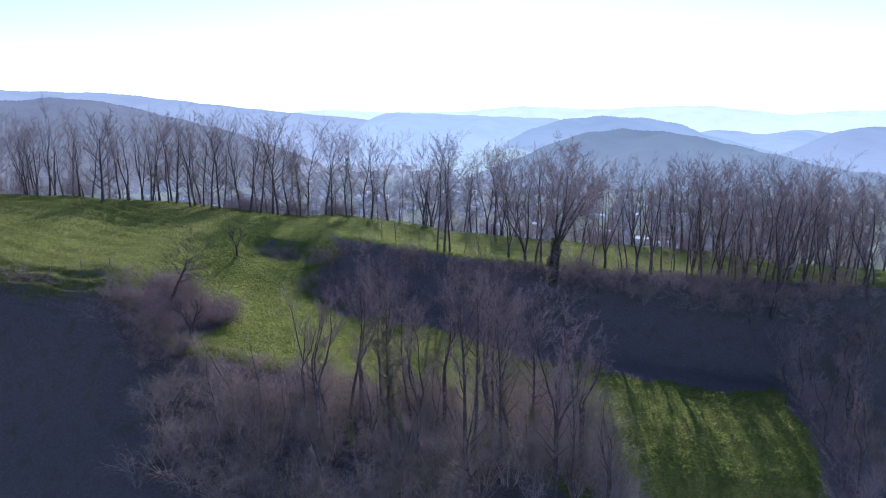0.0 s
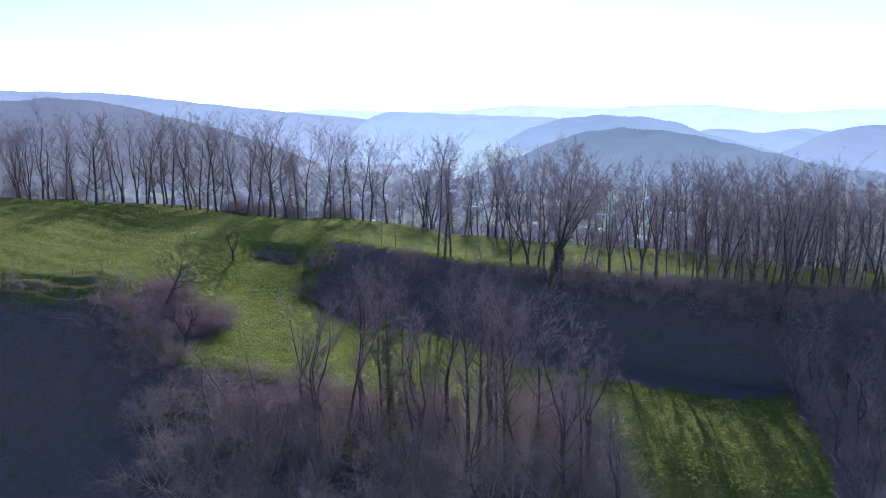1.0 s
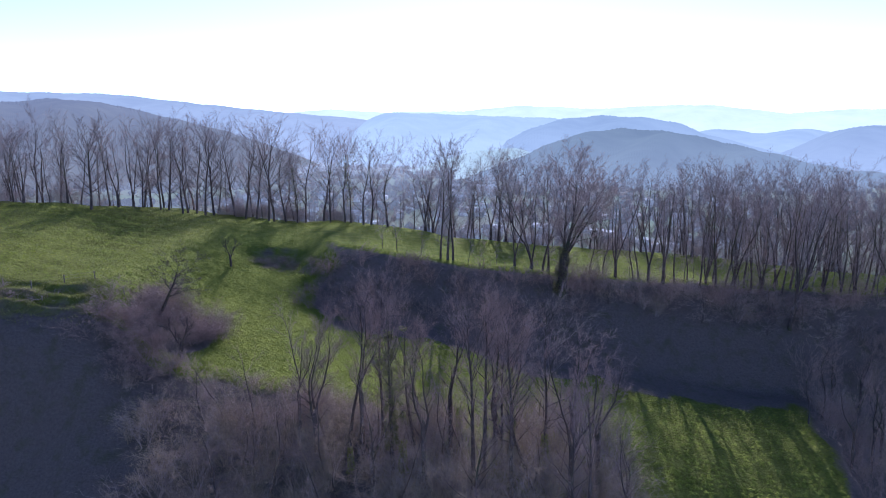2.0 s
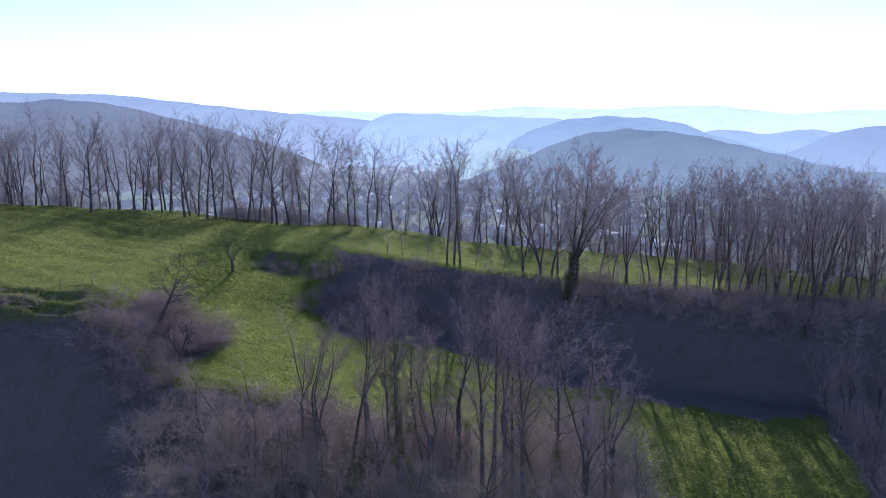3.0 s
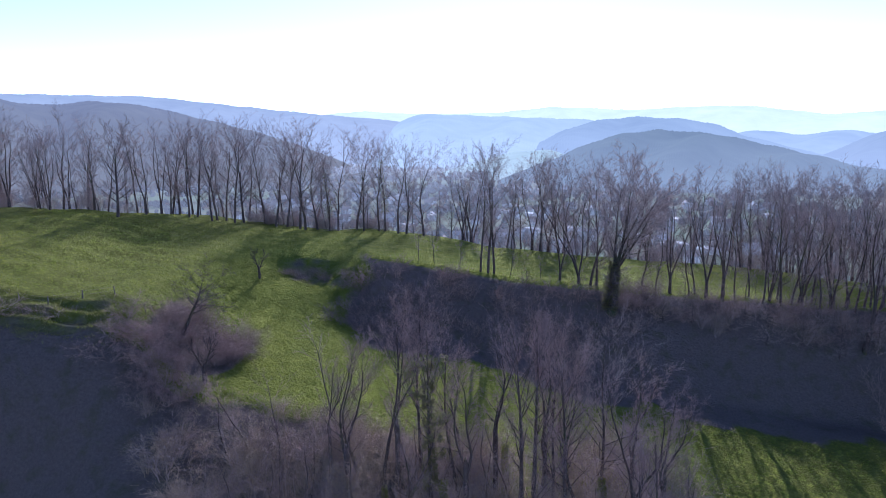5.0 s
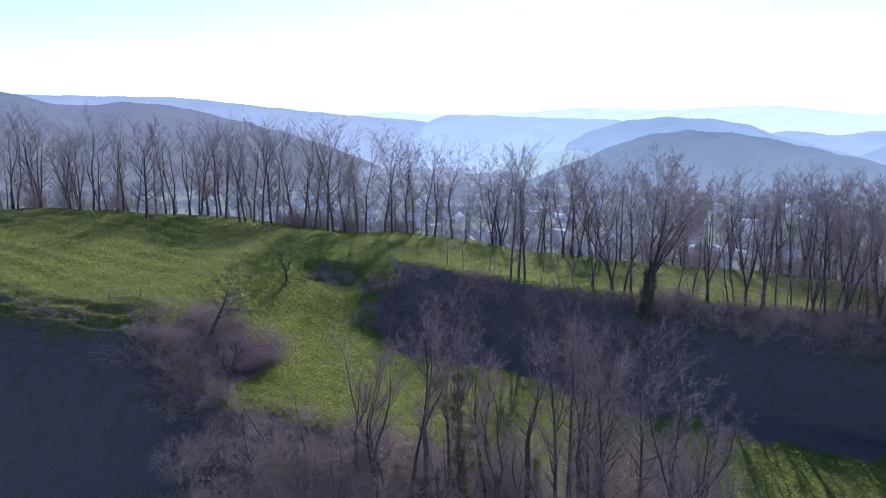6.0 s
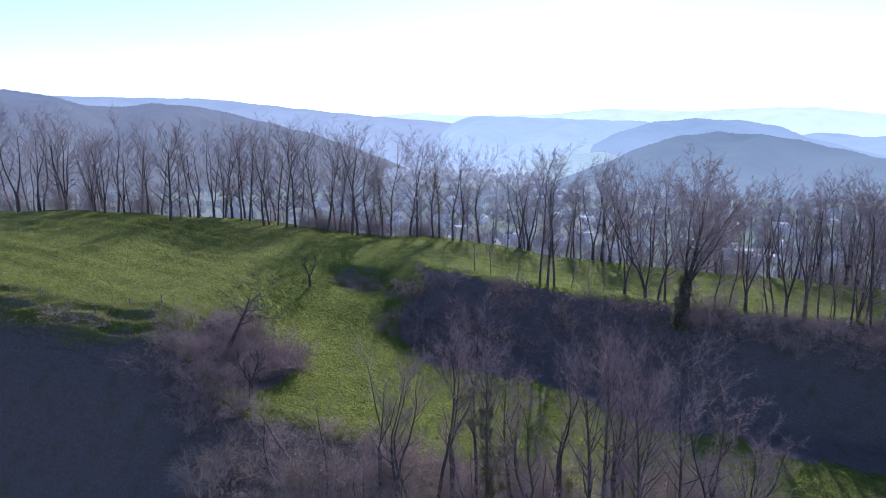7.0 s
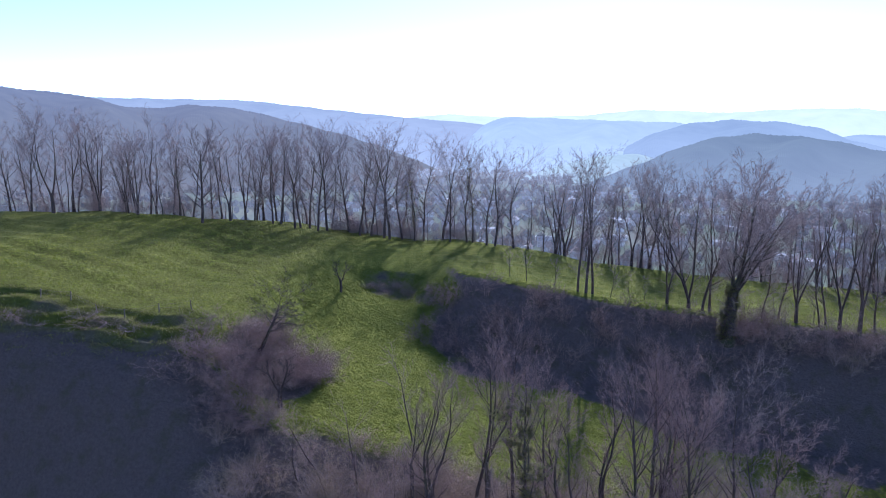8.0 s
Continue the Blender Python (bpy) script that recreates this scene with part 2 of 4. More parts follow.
def litter_shade_share(x, y):
    """Leaf litter of woods and thickets, plus shade painted in its dull colour."""
    yb = bank_line(x)
    ragged = 2.5 * wobble(x, y, 6.0, 17)
    top = smooth(yb - 0.3, yb - 1.8, y)
    # runs out to the bank's shadow edge, painting the shaded grass dull
    reach = 12.5 + 4.0 * smooth(1, 13, x) + 1.0 * smooth(26, 40, x)
    bank = smooth(yb - reach - 3.5, yb - reach + 0.5, y + 1.1 * ragged) * top * smooth(-22, -13, x + 2.6 * ragged)
    near = smooth(front_line(x) - 0.5, front_line(x) - 4, y + 0.5 * ragged) * smooth(16, 8, x + ragged)
    # shade of the left slope, painted in the litter colour
    left = smooth(80.2, 78.4, y + 0.5 * ragged) * smooth(-34, -38, x + ragged)
    under = 0.9 * smooth(-38.5, -36.5, x) * smooth(1.25, 0.75, ((x + 34.8) / 6.2) ** 2 + ((y - 86.2) / 5.2) ** 2)
    # shaded grass on the ledges, greyed in the colour
    ledges = (0.22 + 0.4 * wobble(x, y, 3.5, 29)) * smooth(84.5, 81.5, y + 0.5 * ragged) * smooth(-34, -38, x + ragged)
    side = smooth(45, 48, x - 0.2 * (y - 84.0) + 0.6 * ragged) * top
    # shade inside the scooped hollow, put into the ground colour
    hollow = (0.32 + 0.25 * wobble(x, y, 3.0, 23)) * np.exp(-((x + 27.3 + 0.2 * (y - 114)) / 4.9) ** 4) * smooth(109.5, 112.5, y) * smooth(117.5, 116, y)
    back = smooth(back_line(x) + 1, back_line(x) + 4, y)
    return np.clip(np.maximum.reduce([bank, near, left, ledges, under, side, back, hollow]), 0, 1)


def grid_mesh(name, xs, ys, zfun):
    gx, gy = np.meshgrid(xs, ys)
    verts = np.stack([gx, gy, zfun(gx, gy)], -1).reshape(-1, 3)
    nx, ny = len(xs), len(ys)
    i = (np.arange(ny - 1)[:, None] * nx + np.arange(nx - 1)[None, :]).ravel()
    faces = np.stack([i, i + 1, i + nx + 1, i + nx], 1)
    me = bpy.data.meshes.new(name)
    me.from_pydata(verts.tolist(), [], faces.tolist())
    me.polygons.foreach_set("use_smooth", np.ones(len(faces), bool))
    return me, verts, faces


def spaced(*spans):
    out = []
    for a, b, step in spans:
        out.extend(np.arange(a, b - 1e-6, step))
    return np.array(out + [spans[-1][1]])


XS = spaced((-4800, -1200, 300), (-1200, -300, 75), (-300, -130, 10), (-130, 100, 0.8), (100, 300, 10), (300, 1200, 75), (1200, 4800, 300))
YS = spaced((-1500, -300, 200), (-300, 30, 22), (30, 60, 3), (60, 74, 0.8), (74, 86, 0.3), (86, 150, 0.8), (150, 200, 3), (200, 400, 10), (400, 1600, 60), (1600, 4900, 300))
ground_mesh, gv, gf = grid_mesh("ground", XS, YS, height)
# the valley floor's haze is emission painted into its material
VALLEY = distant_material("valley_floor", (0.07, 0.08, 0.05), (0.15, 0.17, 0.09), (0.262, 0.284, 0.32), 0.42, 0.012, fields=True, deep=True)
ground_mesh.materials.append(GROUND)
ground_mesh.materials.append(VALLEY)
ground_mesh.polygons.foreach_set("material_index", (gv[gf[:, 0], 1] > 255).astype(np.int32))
# darker olive on field and lawn; on the ledges it paints shaded grass
olive_share = ground_mesh.attributes.new("olive_share", 'FLOAT', 'POINT')
olive_share.data.foreach_set("value", (0.12 + 0.42 * smooth(-34, -44, gv[:, 0]) + 0.4 * smooth(14, 22, gv[:, 0]) * smooth(102, 98, gv[:, 1]) + 0.5 * smooth(-36, -42, gv[:, 0]) * smooth(85.5, 82.5, gv[:, 1])).astype(np.float32))
att = ground_mesh.attributes.new("litter_shade", 'FLOAT', 'POINT')
att.data.foreach_set("value", litter_shade_share(gv[:, 0], gv[:, 1]).astype(np.float32))
ground = tagged(new("ground", ground_mesh), "rough green pasture terraces with wooded banks above a hazy valley", "ground", kind="structure")


def ground_z(x, y):
    return float(height(x, y))


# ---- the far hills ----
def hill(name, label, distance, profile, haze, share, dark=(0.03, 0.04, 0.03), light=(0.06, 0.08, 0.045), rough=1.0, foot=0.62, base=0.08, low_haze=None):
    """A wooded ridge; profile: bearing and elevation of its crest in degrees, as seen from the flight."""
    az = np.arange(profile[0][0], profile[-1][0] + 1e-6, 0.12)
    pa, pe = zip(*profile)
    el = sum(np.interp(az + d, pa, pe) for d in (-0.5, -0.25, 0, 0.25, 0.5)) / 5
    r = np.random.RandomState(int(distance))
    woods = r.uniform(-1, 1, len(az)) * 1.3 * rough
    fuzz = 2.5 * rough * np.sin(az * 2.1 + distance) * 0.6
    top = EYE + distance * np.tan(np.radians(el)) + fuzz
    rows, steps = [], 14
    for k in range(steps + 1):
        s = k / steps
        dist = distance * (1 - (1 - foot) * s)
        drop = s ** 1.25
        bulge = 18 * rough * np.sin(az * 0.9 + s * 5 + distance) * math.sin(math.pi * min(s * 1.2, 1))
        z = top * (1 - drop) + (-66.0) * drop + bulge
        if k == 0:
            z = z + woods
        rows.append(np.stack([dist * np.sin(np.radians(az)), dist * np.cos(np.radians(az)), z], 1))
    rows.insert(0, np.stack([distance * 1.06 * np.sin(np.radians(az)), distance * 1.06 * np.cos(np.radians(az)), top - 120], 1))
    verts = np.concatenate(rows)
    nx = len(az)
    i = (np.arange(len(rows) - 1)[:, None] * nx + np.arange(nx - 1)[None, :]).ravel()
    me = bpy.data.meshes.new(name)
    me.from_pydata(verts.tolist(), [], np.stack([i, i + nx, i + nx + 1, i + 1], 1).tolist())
    # each ridge carries its own haze as painted emission
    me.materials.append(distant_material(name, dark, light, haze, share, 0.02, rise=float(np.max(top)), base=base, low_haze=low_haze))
    return tagged(new(name, me), label, "hill", kind="structure")


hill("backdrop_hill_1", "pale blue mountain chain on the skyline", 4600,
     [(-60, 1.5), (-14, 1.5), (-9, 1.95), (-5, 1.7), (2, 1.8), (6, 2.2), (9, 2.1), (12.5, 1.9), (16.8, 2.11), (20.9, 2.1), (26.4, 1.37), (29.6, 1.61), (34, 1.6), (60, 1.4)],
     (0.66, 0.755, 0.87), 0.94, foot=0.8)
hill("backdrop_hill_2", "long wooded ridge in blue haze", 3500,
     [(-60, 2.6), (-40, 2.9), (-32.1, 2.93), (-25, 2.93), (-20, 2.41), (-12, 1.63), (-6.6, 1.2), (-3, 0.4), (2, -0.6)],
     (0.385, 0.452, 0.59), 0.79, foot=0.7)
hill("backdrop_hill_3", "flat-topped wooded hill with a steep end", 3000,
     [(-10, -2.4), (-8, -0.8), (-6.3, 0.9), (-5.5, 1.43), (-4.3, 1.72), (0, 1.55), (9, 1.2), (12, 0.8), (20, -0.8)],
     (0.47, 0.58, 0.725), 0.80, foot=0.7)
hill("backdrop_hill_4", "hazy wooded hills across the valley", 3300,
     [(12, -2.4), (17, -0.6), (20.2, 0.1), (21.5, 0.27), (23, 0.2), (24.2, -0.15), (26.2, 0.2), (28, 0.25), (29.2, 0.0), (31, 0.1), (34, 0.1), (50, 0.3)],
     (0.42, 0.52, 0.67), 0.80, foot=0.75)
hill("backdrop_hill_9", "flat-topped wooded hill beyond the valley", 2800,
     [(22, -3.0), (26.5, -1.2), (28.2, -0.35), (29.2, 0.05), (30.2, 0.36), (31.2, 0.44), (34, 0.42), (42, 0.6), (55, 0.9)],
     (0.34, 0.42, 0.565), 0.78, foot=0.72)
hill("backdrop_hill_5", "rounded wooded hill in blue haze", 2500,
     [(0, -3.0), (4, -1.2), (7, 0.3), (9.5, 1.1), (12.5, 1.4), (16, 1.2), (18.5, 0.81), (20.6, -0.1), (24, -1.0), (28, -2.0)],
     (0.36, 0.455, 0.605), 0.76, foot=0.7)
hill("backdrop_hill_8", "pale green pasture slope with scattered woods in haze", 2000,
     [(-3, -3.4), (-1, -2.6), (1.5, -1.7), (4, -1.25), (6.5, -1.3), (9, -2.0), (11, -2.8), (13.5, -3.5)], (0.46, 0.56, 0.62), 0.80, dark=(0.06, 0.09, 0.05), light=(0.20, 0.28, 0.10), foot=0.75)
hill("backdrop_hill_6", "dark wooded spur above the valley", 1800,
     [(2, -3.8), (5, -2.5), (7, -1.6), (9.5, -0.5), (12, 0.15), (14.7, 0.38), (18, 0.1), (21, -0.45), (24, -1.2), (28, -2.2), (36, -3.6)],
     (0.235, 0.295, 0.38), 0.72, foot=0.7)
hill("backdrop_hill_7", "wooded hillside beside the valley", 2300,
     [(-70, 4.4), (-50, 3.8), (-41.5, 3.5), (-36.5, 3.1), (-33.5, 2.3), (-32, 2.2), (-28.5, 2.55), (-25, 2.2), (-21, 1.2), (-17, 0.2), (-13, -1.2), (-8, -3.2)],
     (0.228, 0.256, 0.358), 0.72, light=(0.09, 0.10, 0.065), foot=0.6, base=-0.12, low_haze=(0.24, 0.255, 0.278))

# ---- bare trees and shrubs ----
class Tubes:
    """Tapered tubes and spikes gathered into one mesh."""

    def __init__(self):
        self.v, self.f = [], []

    def tube(self, pts, radii, sides):
        base = len(self.v)
        last = len(pts) - 1
        for k, (p, r) in enumerate(zip(pts, radii)):
            d = (pts[min(k + 1, last)] - pts[max(k - 1, 0)]).normalized()
            a = d.orthogonal().normalized()
            b = d.cross(a)
            if k == last:
                self.v.append(p)
                break
            for s in range(sides):
                w = 6.28319 * s / sides
                self.v.append(p + (a * math.cos(w) + b * math.sin(w)) * r)
        for k in range(last - 1):
            for s in range(sides):
                q = base + k * sides
                self.f.append((q + s, q + (s + 1) % sides, q + sides + (s + 1) % sides, q + sides + s))
        q, tip = base + (last - 1) * sides, base + last * sides
        for s in range(sides):
            self.f.append((q + s, q + (s + 1) % sides, tip))

    def spike(self, p, q, r):
        base = len(self.v)
        d = (q - p).normalized()
        a = d.orthogonal().normalized()
        b = d.cross(a)
        self.v += [p + a * r, p + b * r * 0.8, p - a * r, q]
        self.f += [(base, base + 1, base + 3), (base + 1, base + 2, base + 3)]

    def leaf(self, p, d, side, size):
        base = len(self.v)
        self.v += [p, p + d * size * 0.5 + side * size * 0.45, p + d * size, p + d * size * 0.5 - side * size * 0.45]
        self.f.append((base, base + 1, base + 2, base + 3))

    def mesh(self, name, mat, smooth_shade=True):
        me = bpy.data.meshes.new(name)
        me.from_pydata([tuple(p) for p in self.v], [], self.f)
        me.materials.append(mat)
        if smooth_shade:
            me.polygons.foreach_set("use_smooth", np.ones(len(self.f), bool))
        return me


def part(name, mesh, parent, label=""):
    ob = new(name, mesh)
    ob.parent = parent
    if label:
        ob["label"] = label
    return ob


def toss(rng):
    return Vector((rng.gauss(0, 1), rng.gauss(0, 1), rng.gauss(0, 1)))


def aside(d, angle, rng):
    """d turned by angle (radians) to a random side."""
    a = d.orthogonal().normalized()
    b = d.cross(a)
    w = rng.uniform(0, 6.28319)
    return (d * math.cos(angle) + (a * math.cos(w) + b * math.sin(w)) * math.sin(angle)).normalized()


class Grower:
    """Grows one woody plant. levels: for each order of branch its children, first place, angle, length share, wander, lift, pieces, sides."""

    def __init__(self, seed, levels, twig=0.018, stout=2):
        self.rng = random.Random(seed)
        self.levels, self.twig, self.stout = levels, twig, stout
        self.trunk, self.crown = Tubes(), Tubes()

    def branch(self, p, d, length, r, order):
        rng = self.rng
        if order >= len(self.levels):
            self.crown.spike(p, p + (d + toss(rng) * 0.18 + Vector((0, 0, 0.06))).normalized() * length, self.twig)
            return
        children, first, angle, share, wander, lift, n, sides = self.levels[order]
        pts, dirs = [p.copy()], [d.copy()]
        sway, aim = Vector((0, 0, 0)), d.copy()
        for k in range(n):
            sway = sway * 0.5 + toss(rng) * wander
            aim = (aim + Vector((0, 0, lift))).normalized()
            d = (d + sway + (aim - d) * 0.45).normalized()
            p = p + d * (length / n)
            pts.append(p)
            dirs.append(d)
        thin = self.twig * 1.1
        radii = [max(r * (1 - 0.86 * (k / n) ** 0.9), thin * 0.6) for k in range(n + 1)]
        (self.trunk if order < self.stout else self.crown).tube(pts, radii, sides)
        for c in range(children):
            u = (c + rng.random()) / children
            t = first + (1 - first) * u
            k = min(int(t * n), n - 1)
            at = pts[k].lerp(pts[k + 1], t * n - k)
            if order == 0:
                size = length * share * (0.40 + 0.66 * math.sin(math.pi * (0.16 + 0.66 * u))) * rng.uniform(0.7, 1.2)
                splay = angle * (1.35 - 0.6 * u)
            else:
                size = length * share * (1.1 - 0.5 * t) * rng.uniform(0.7, 1.2)
                splay = angle
            self.branch(at, aside(dirs[k + 1], splay * rng.uniform(0.65, 1.3), rng), size, max(radii[k] * (0.5 if order else 0.42), thin), order + 1)

    def ivy(self, low, high, reach, count, size=0.3):
        rng = self.rng
        leaves = Tubes()
        for _ in range(count):
            h = rng.uniform(low, high)
            w = rng.uniform(0, 6.28319)
            rad = reach * (0.55 + 0.5 * rng.random()) * (1 - 0.45 * (h - low) / (high - low))
            c = self.stem_at(h)
            out = Vector((math.cos(w), math.sin(w), rng.uniform(-0.6, 0.3))).normalized()
            side = Vector((-math.sin(w), math.cos(w), rng.uniform(-0.5, 0.5))).normalized()
            leaves.leaf(c + Vector((math.cos(w), math.sin(w), 0)) * rad, out, side, size * rng.uniform(0.6, 1.3))
        return leaves

    def sprouts(self, count, low, high, size):
        """Weak twiggy shoots on the lower stem."""
        for k in range(count):
            h = low + (high - low) * (k + self.rng.random()) / count
            out = aside(Vector((0, 0, 1)), self.rng.uniform(0.6, 1.1), self.rng)
            self.branch(self.stem_at(h), out, size * self.rng.uniform(0.6, 1.3), self.twig * 1.6, 2)

    def stem_at(self, h):
        best = min(self.trunk.v, key=lambda q: abs(q.z - h))
        near = [q for q in self.trunk.v if abs(q.z - best.z) < 0.5][:7]
        s = Vector((0, 0, 0))
        for q in near:
            s += q
        s /= len(near)
        return Vector((s.x, s.y, h))


def finish(name, g, label, category, mats, ivy=None, leaf=None):
    """The grown plant as one thing that stands on its base."""
    ob = new(name)
    ob.empty_display_size = 0.5
    trunk = part("trunk" if category == "tree" else "stem", g.trunk.mesh("trunk", mats[0]), ob)
    part("crown", g.crown.mesh("crown", mats[1], False), ob)
    if ivy is not None:
        part("ivy", ivy.mesh("ivy", leaf or IVY, False), trunk, "yellow-green ivy leaves" if leaf else "dark green ivy leaves")
    tagged(ob, label, category)
    tall = sorted(q.z for q in g.crown.v)
    ob["tall"] = tall[int(len(tall) * 0.995)]
    return ob


def tall_tree(seed, spread=0.33, clear=0.30, tall=18.0, ivy=0, mats=None, lean=0.0, limbs=21, angle=0.56, twig=0.0105, bend=0.05, girth=0.010, gnarl=0.5, fine=0, shoots=12):
    """Slender hedgerow tree: one stem, steep limbs, a narrow fan of twigs."""
    g = Grower(seed, [(limbs, clear * 0.85, angle, spread * 0.9, bend, 0.03, 10, 7), (7, 0.15, 0.52, 0.40, 0.05 * gnarl, 0.05, 6, 4), (5 + fine, 0.1, 0.62 + 0.08 * fine, 0.47, 0.07 * gnarl, 0.03, 3, 3), (3 + fine, 0.05, 0.75 + 0.06 * fine, 0.7 - 0.07 * fine, 0.10, 0.02, 1, 3)], twig)
    d = Vector((lean, 0.3 * lean, 1)).normalized()
    g.branch(Vector((0, 0, -0.6)), d, tall * 0.82, tall * girth, 0)
    g.sprouts(shoots, tall * 0.04, tall * 0.42, tall * 0.12)
    leaves = g.ivy(tall * 0.18, tall * 0.74, 0.6, ivy, 0.17) if ivy else None
    return finish("tree", g, "bare leafless tree with a slender stem and steep twiggy limbs", "tree", mats or (BARK, TWIG), leaves)


def whip(seed, tall=9.0, ivy=0):
    """A thin crooked stem reaching for the light, some with a sleeve of sunlit-coloured ivy."""
    g = Grower(seed, [(11, 0.3, 0.7, 0.34, 0.12, 0.06, 9, 5), (5, 0.15, 0.65, 0.5, 0.10, 0.04, 4, 3), (4, 0.1, 0.7, 0.6, 0.12, 0.03, 1, 3)], 0.0075, 1)
    g.branch(Vector((0, 0, -0.4)), Vector((g.rng.uniform(-0.1, 0.3), 0, 1)).normalized(), tall, tall * 0.012, 0)
    leaves = g.ivy(tall * 0.25, tall * 0.7, 0.55, ivy, 0.16) if ivy else None
    return finish("sapling", g, "thin crooked bare stem above the scrub", "sapling", (BARK, TWIG_DARK), leaves, IVY_SUNLIT)


def forked_tree(seed, tall=17.0, stems=3, spread=0.30, open_angle=0.22, fork=0.12, ivy=0, mats=None, base=0.0115, limbs=0, twig=0.0115, bend=0.045, gnarl=0.5, fine=0, shoots=12):
    """Tree that forks low into several rising stems."""
    limbs = limbs or max(6, 24 // stems)
    g = Grower(seed, [(limbs, 0.16, 0.56, spread * 0.92, bend, 0.04, 9, 6), (7, 0.15, 0.52, 0.40, 0.05 * gnarl, 0.05, 6, 4), (5 + fine, 0.1, 0.62 + 0.08 * fine, 0.47, 0.07 * gnarl, 0.03, 3, 3), (3 + fine, 0.05, 0.75 + 0.06 * fine, 0.7 - 0.07 * fine, 0.10, 0.02, 1, 3)], twig)
    rng = g.rng
    split = tall * fork
    g.trunk.tube([Vector((0, 0, -0.6)), Vector((0, 0, split * 0.5)), Vector((0.05, 0, split)), Vector((0.08, 0, split + 0.6))], [tall * base * 1.25, tall * base * 1.05, tall * base, tall * base * 0.8], 8)
    for k in range(stems):
        w = 6.28319 * k / stems + rng.uniform(-0.4, 0.4)
        a = open_angle * rng.uniform(0.6, 1.3)
        d = Vector((math.cos(w) * math.sin(a), math.sin(w) * math.sin(a), math.cos(a)))
        g.branch(Vector((0.05, 0, split * 0.8)), d, (tall - split) * rng.uniform(0.72, 0.88), tall * base * 0.62, 0)
    g.sprouts(shoots, tall * 0.04, tall * 0.38, tall * 0.11)
    leaves = g.ivy(0.2, tall * 0.45, 1.1, ivy) if ivy else None
    return finish("tree", g, "bare leafless tree forking low into several rising stems", "tree", mats or (BARK, TWIG), leaves)


def broad_tree(seed, tall=21.0):
    """The great hedgerow tree: an ivied bole that parts into six leaders under a wide dome, most of it to one side."""
    g = Grower(seed, [(14, 0.12, 0.66, 0.46, 0.045, 0.025, 9, 7), (8, 0.12, 0.55, 0.42, 0.045, 0.045, 6, 4), (7, 0.1, 0.62, 0.48, 0.06, 0.03, 3, 3), (4, 0.05, 0.75, 0.66, 0.10, 0.02, 1, 3)], 0.0135)
    fork = Vector((0.3, 0, tall * 0.25))
    g.trunk.tube([Vector((0, 0, -0.8)), Vector((0.03, 0, 1)), Vector((0.1, 0, 3)), fork, fork + Vector((0.1, 0, 1.6))], [0.88, 0.68, 0.60, 0.52, 0.28], 9)
    for lean, across, share, r in ((-0.04, 0.05, 0.56, 0.20), (0.13, -0.2, 0.58, 0.17), (0.26, 0.18, 0.60, 0.17), (0.44, -0.08, 0.57, 0.18), (0.66, 0.1, 0.50, 0.16), (0.30, 0.45, 0.46, 0.12), (0.30, -0.45, 0.46, 0.12)):
        g.branch(fork - Vector((0.1, 0, 0.6)), Vector((lean, across, 1)).normalized(), tall * share, r, 0)
    g.sprouts(8, tall * 0.1, tall * 0.25, tall * 0.10)
    leaves = g.ivy(0.0, tall * 0.30, 0.95, 3600, 0.2)
    return finish("tree", g, "great bare tree with an ivy-clad bole and wide rounded crown", "tree", (BARK, TWIG), leaves)


def shrub(seed, tall=4.0, stems=10, open_angle=0.55, mats=None, lift=0.02, label="bare twiggy shrub in a dense thicket"):
    """Many thin stems from one root, arching outward."""
    g = Grower(seed, [(7, 0.18, 0.75, 0.46, 0.09, lift, 4, 3), (4, 0.15, 0.8, 0.55, 0.13, lift, 2, 3), (2, 0.2, 0.8, 0.9, 0.14, 0.02, 1, 3)], 0.010)
    rng = g.rng
    for k in range(stems):
        w = rng.uniform(0, 6.28319)
        a = open_angle * math.sqrt(rng.random()) * 1.4
        d = Vector((math.cos(w) * math.sin(a), math.sin(w) * math.sin(a), math.cos(a)))
        foot = Vector((math.cos(w) * 0.4 * rng.random() * tall * 0.3, math.sin(w) * 0.4 * rng.random() * tall * 0.3, -0.3))
        g.branch(foot, d, tall * rng.uniform(0.7, 1.05), tall * 0.009, 0)
    return finish("shrub", g, label, "shrub", mats or (TWIG, TWIG_RED))


def sapling(seed, tall=6.0):
    g = Grower(seed, [(12, 0.25, 0.6, 0.3, 0.07, 0.05, 7, 5), (5, 0.2, 0.6, 0.5, 0.14, 0.06, 3, 3), (4, 0.2, 0.6, 0.6, 0.2, 0.04, 2, 3)], 0.014, 1)
    g.branch(Vector((0, 0, -0.3)), Vector((0.06, 0, 1)).normalized(), tall, tall * 0.011, 0)
    return finish("sapling", g, "thin bare sapling on the grassy lip", "sapling", (LIMB, TWIG))


def leaning_tree(seed, tall=8.5):
    """Old fruit tree leaning to one side under a flat, dense crown."""
    g = Grower(seed, [(15, 0.42, 1.0, 0.48, 0.06, 0.03, 9, 7), (7, 0.2, 0.7, 0.5, 0.10, 0.03, 5, 4), (6, 0.1, 0.75, 0.55, 0.14, 0.03, 2, 3), (4, 0.1, 0.8, 0.7, 0.2, 0.02, 1, 3)], 0.010)
    g.branch(Vector((0, 0, -0.4)), Vector((0.42, 0.05, 0.9)).normalized(), tall * 0.95, tall * 0.038, 0)
    return finish("tree", g, "small bare tree leaning out of the thicket", "tree", (BARK, LIMB))


STOCK = {}


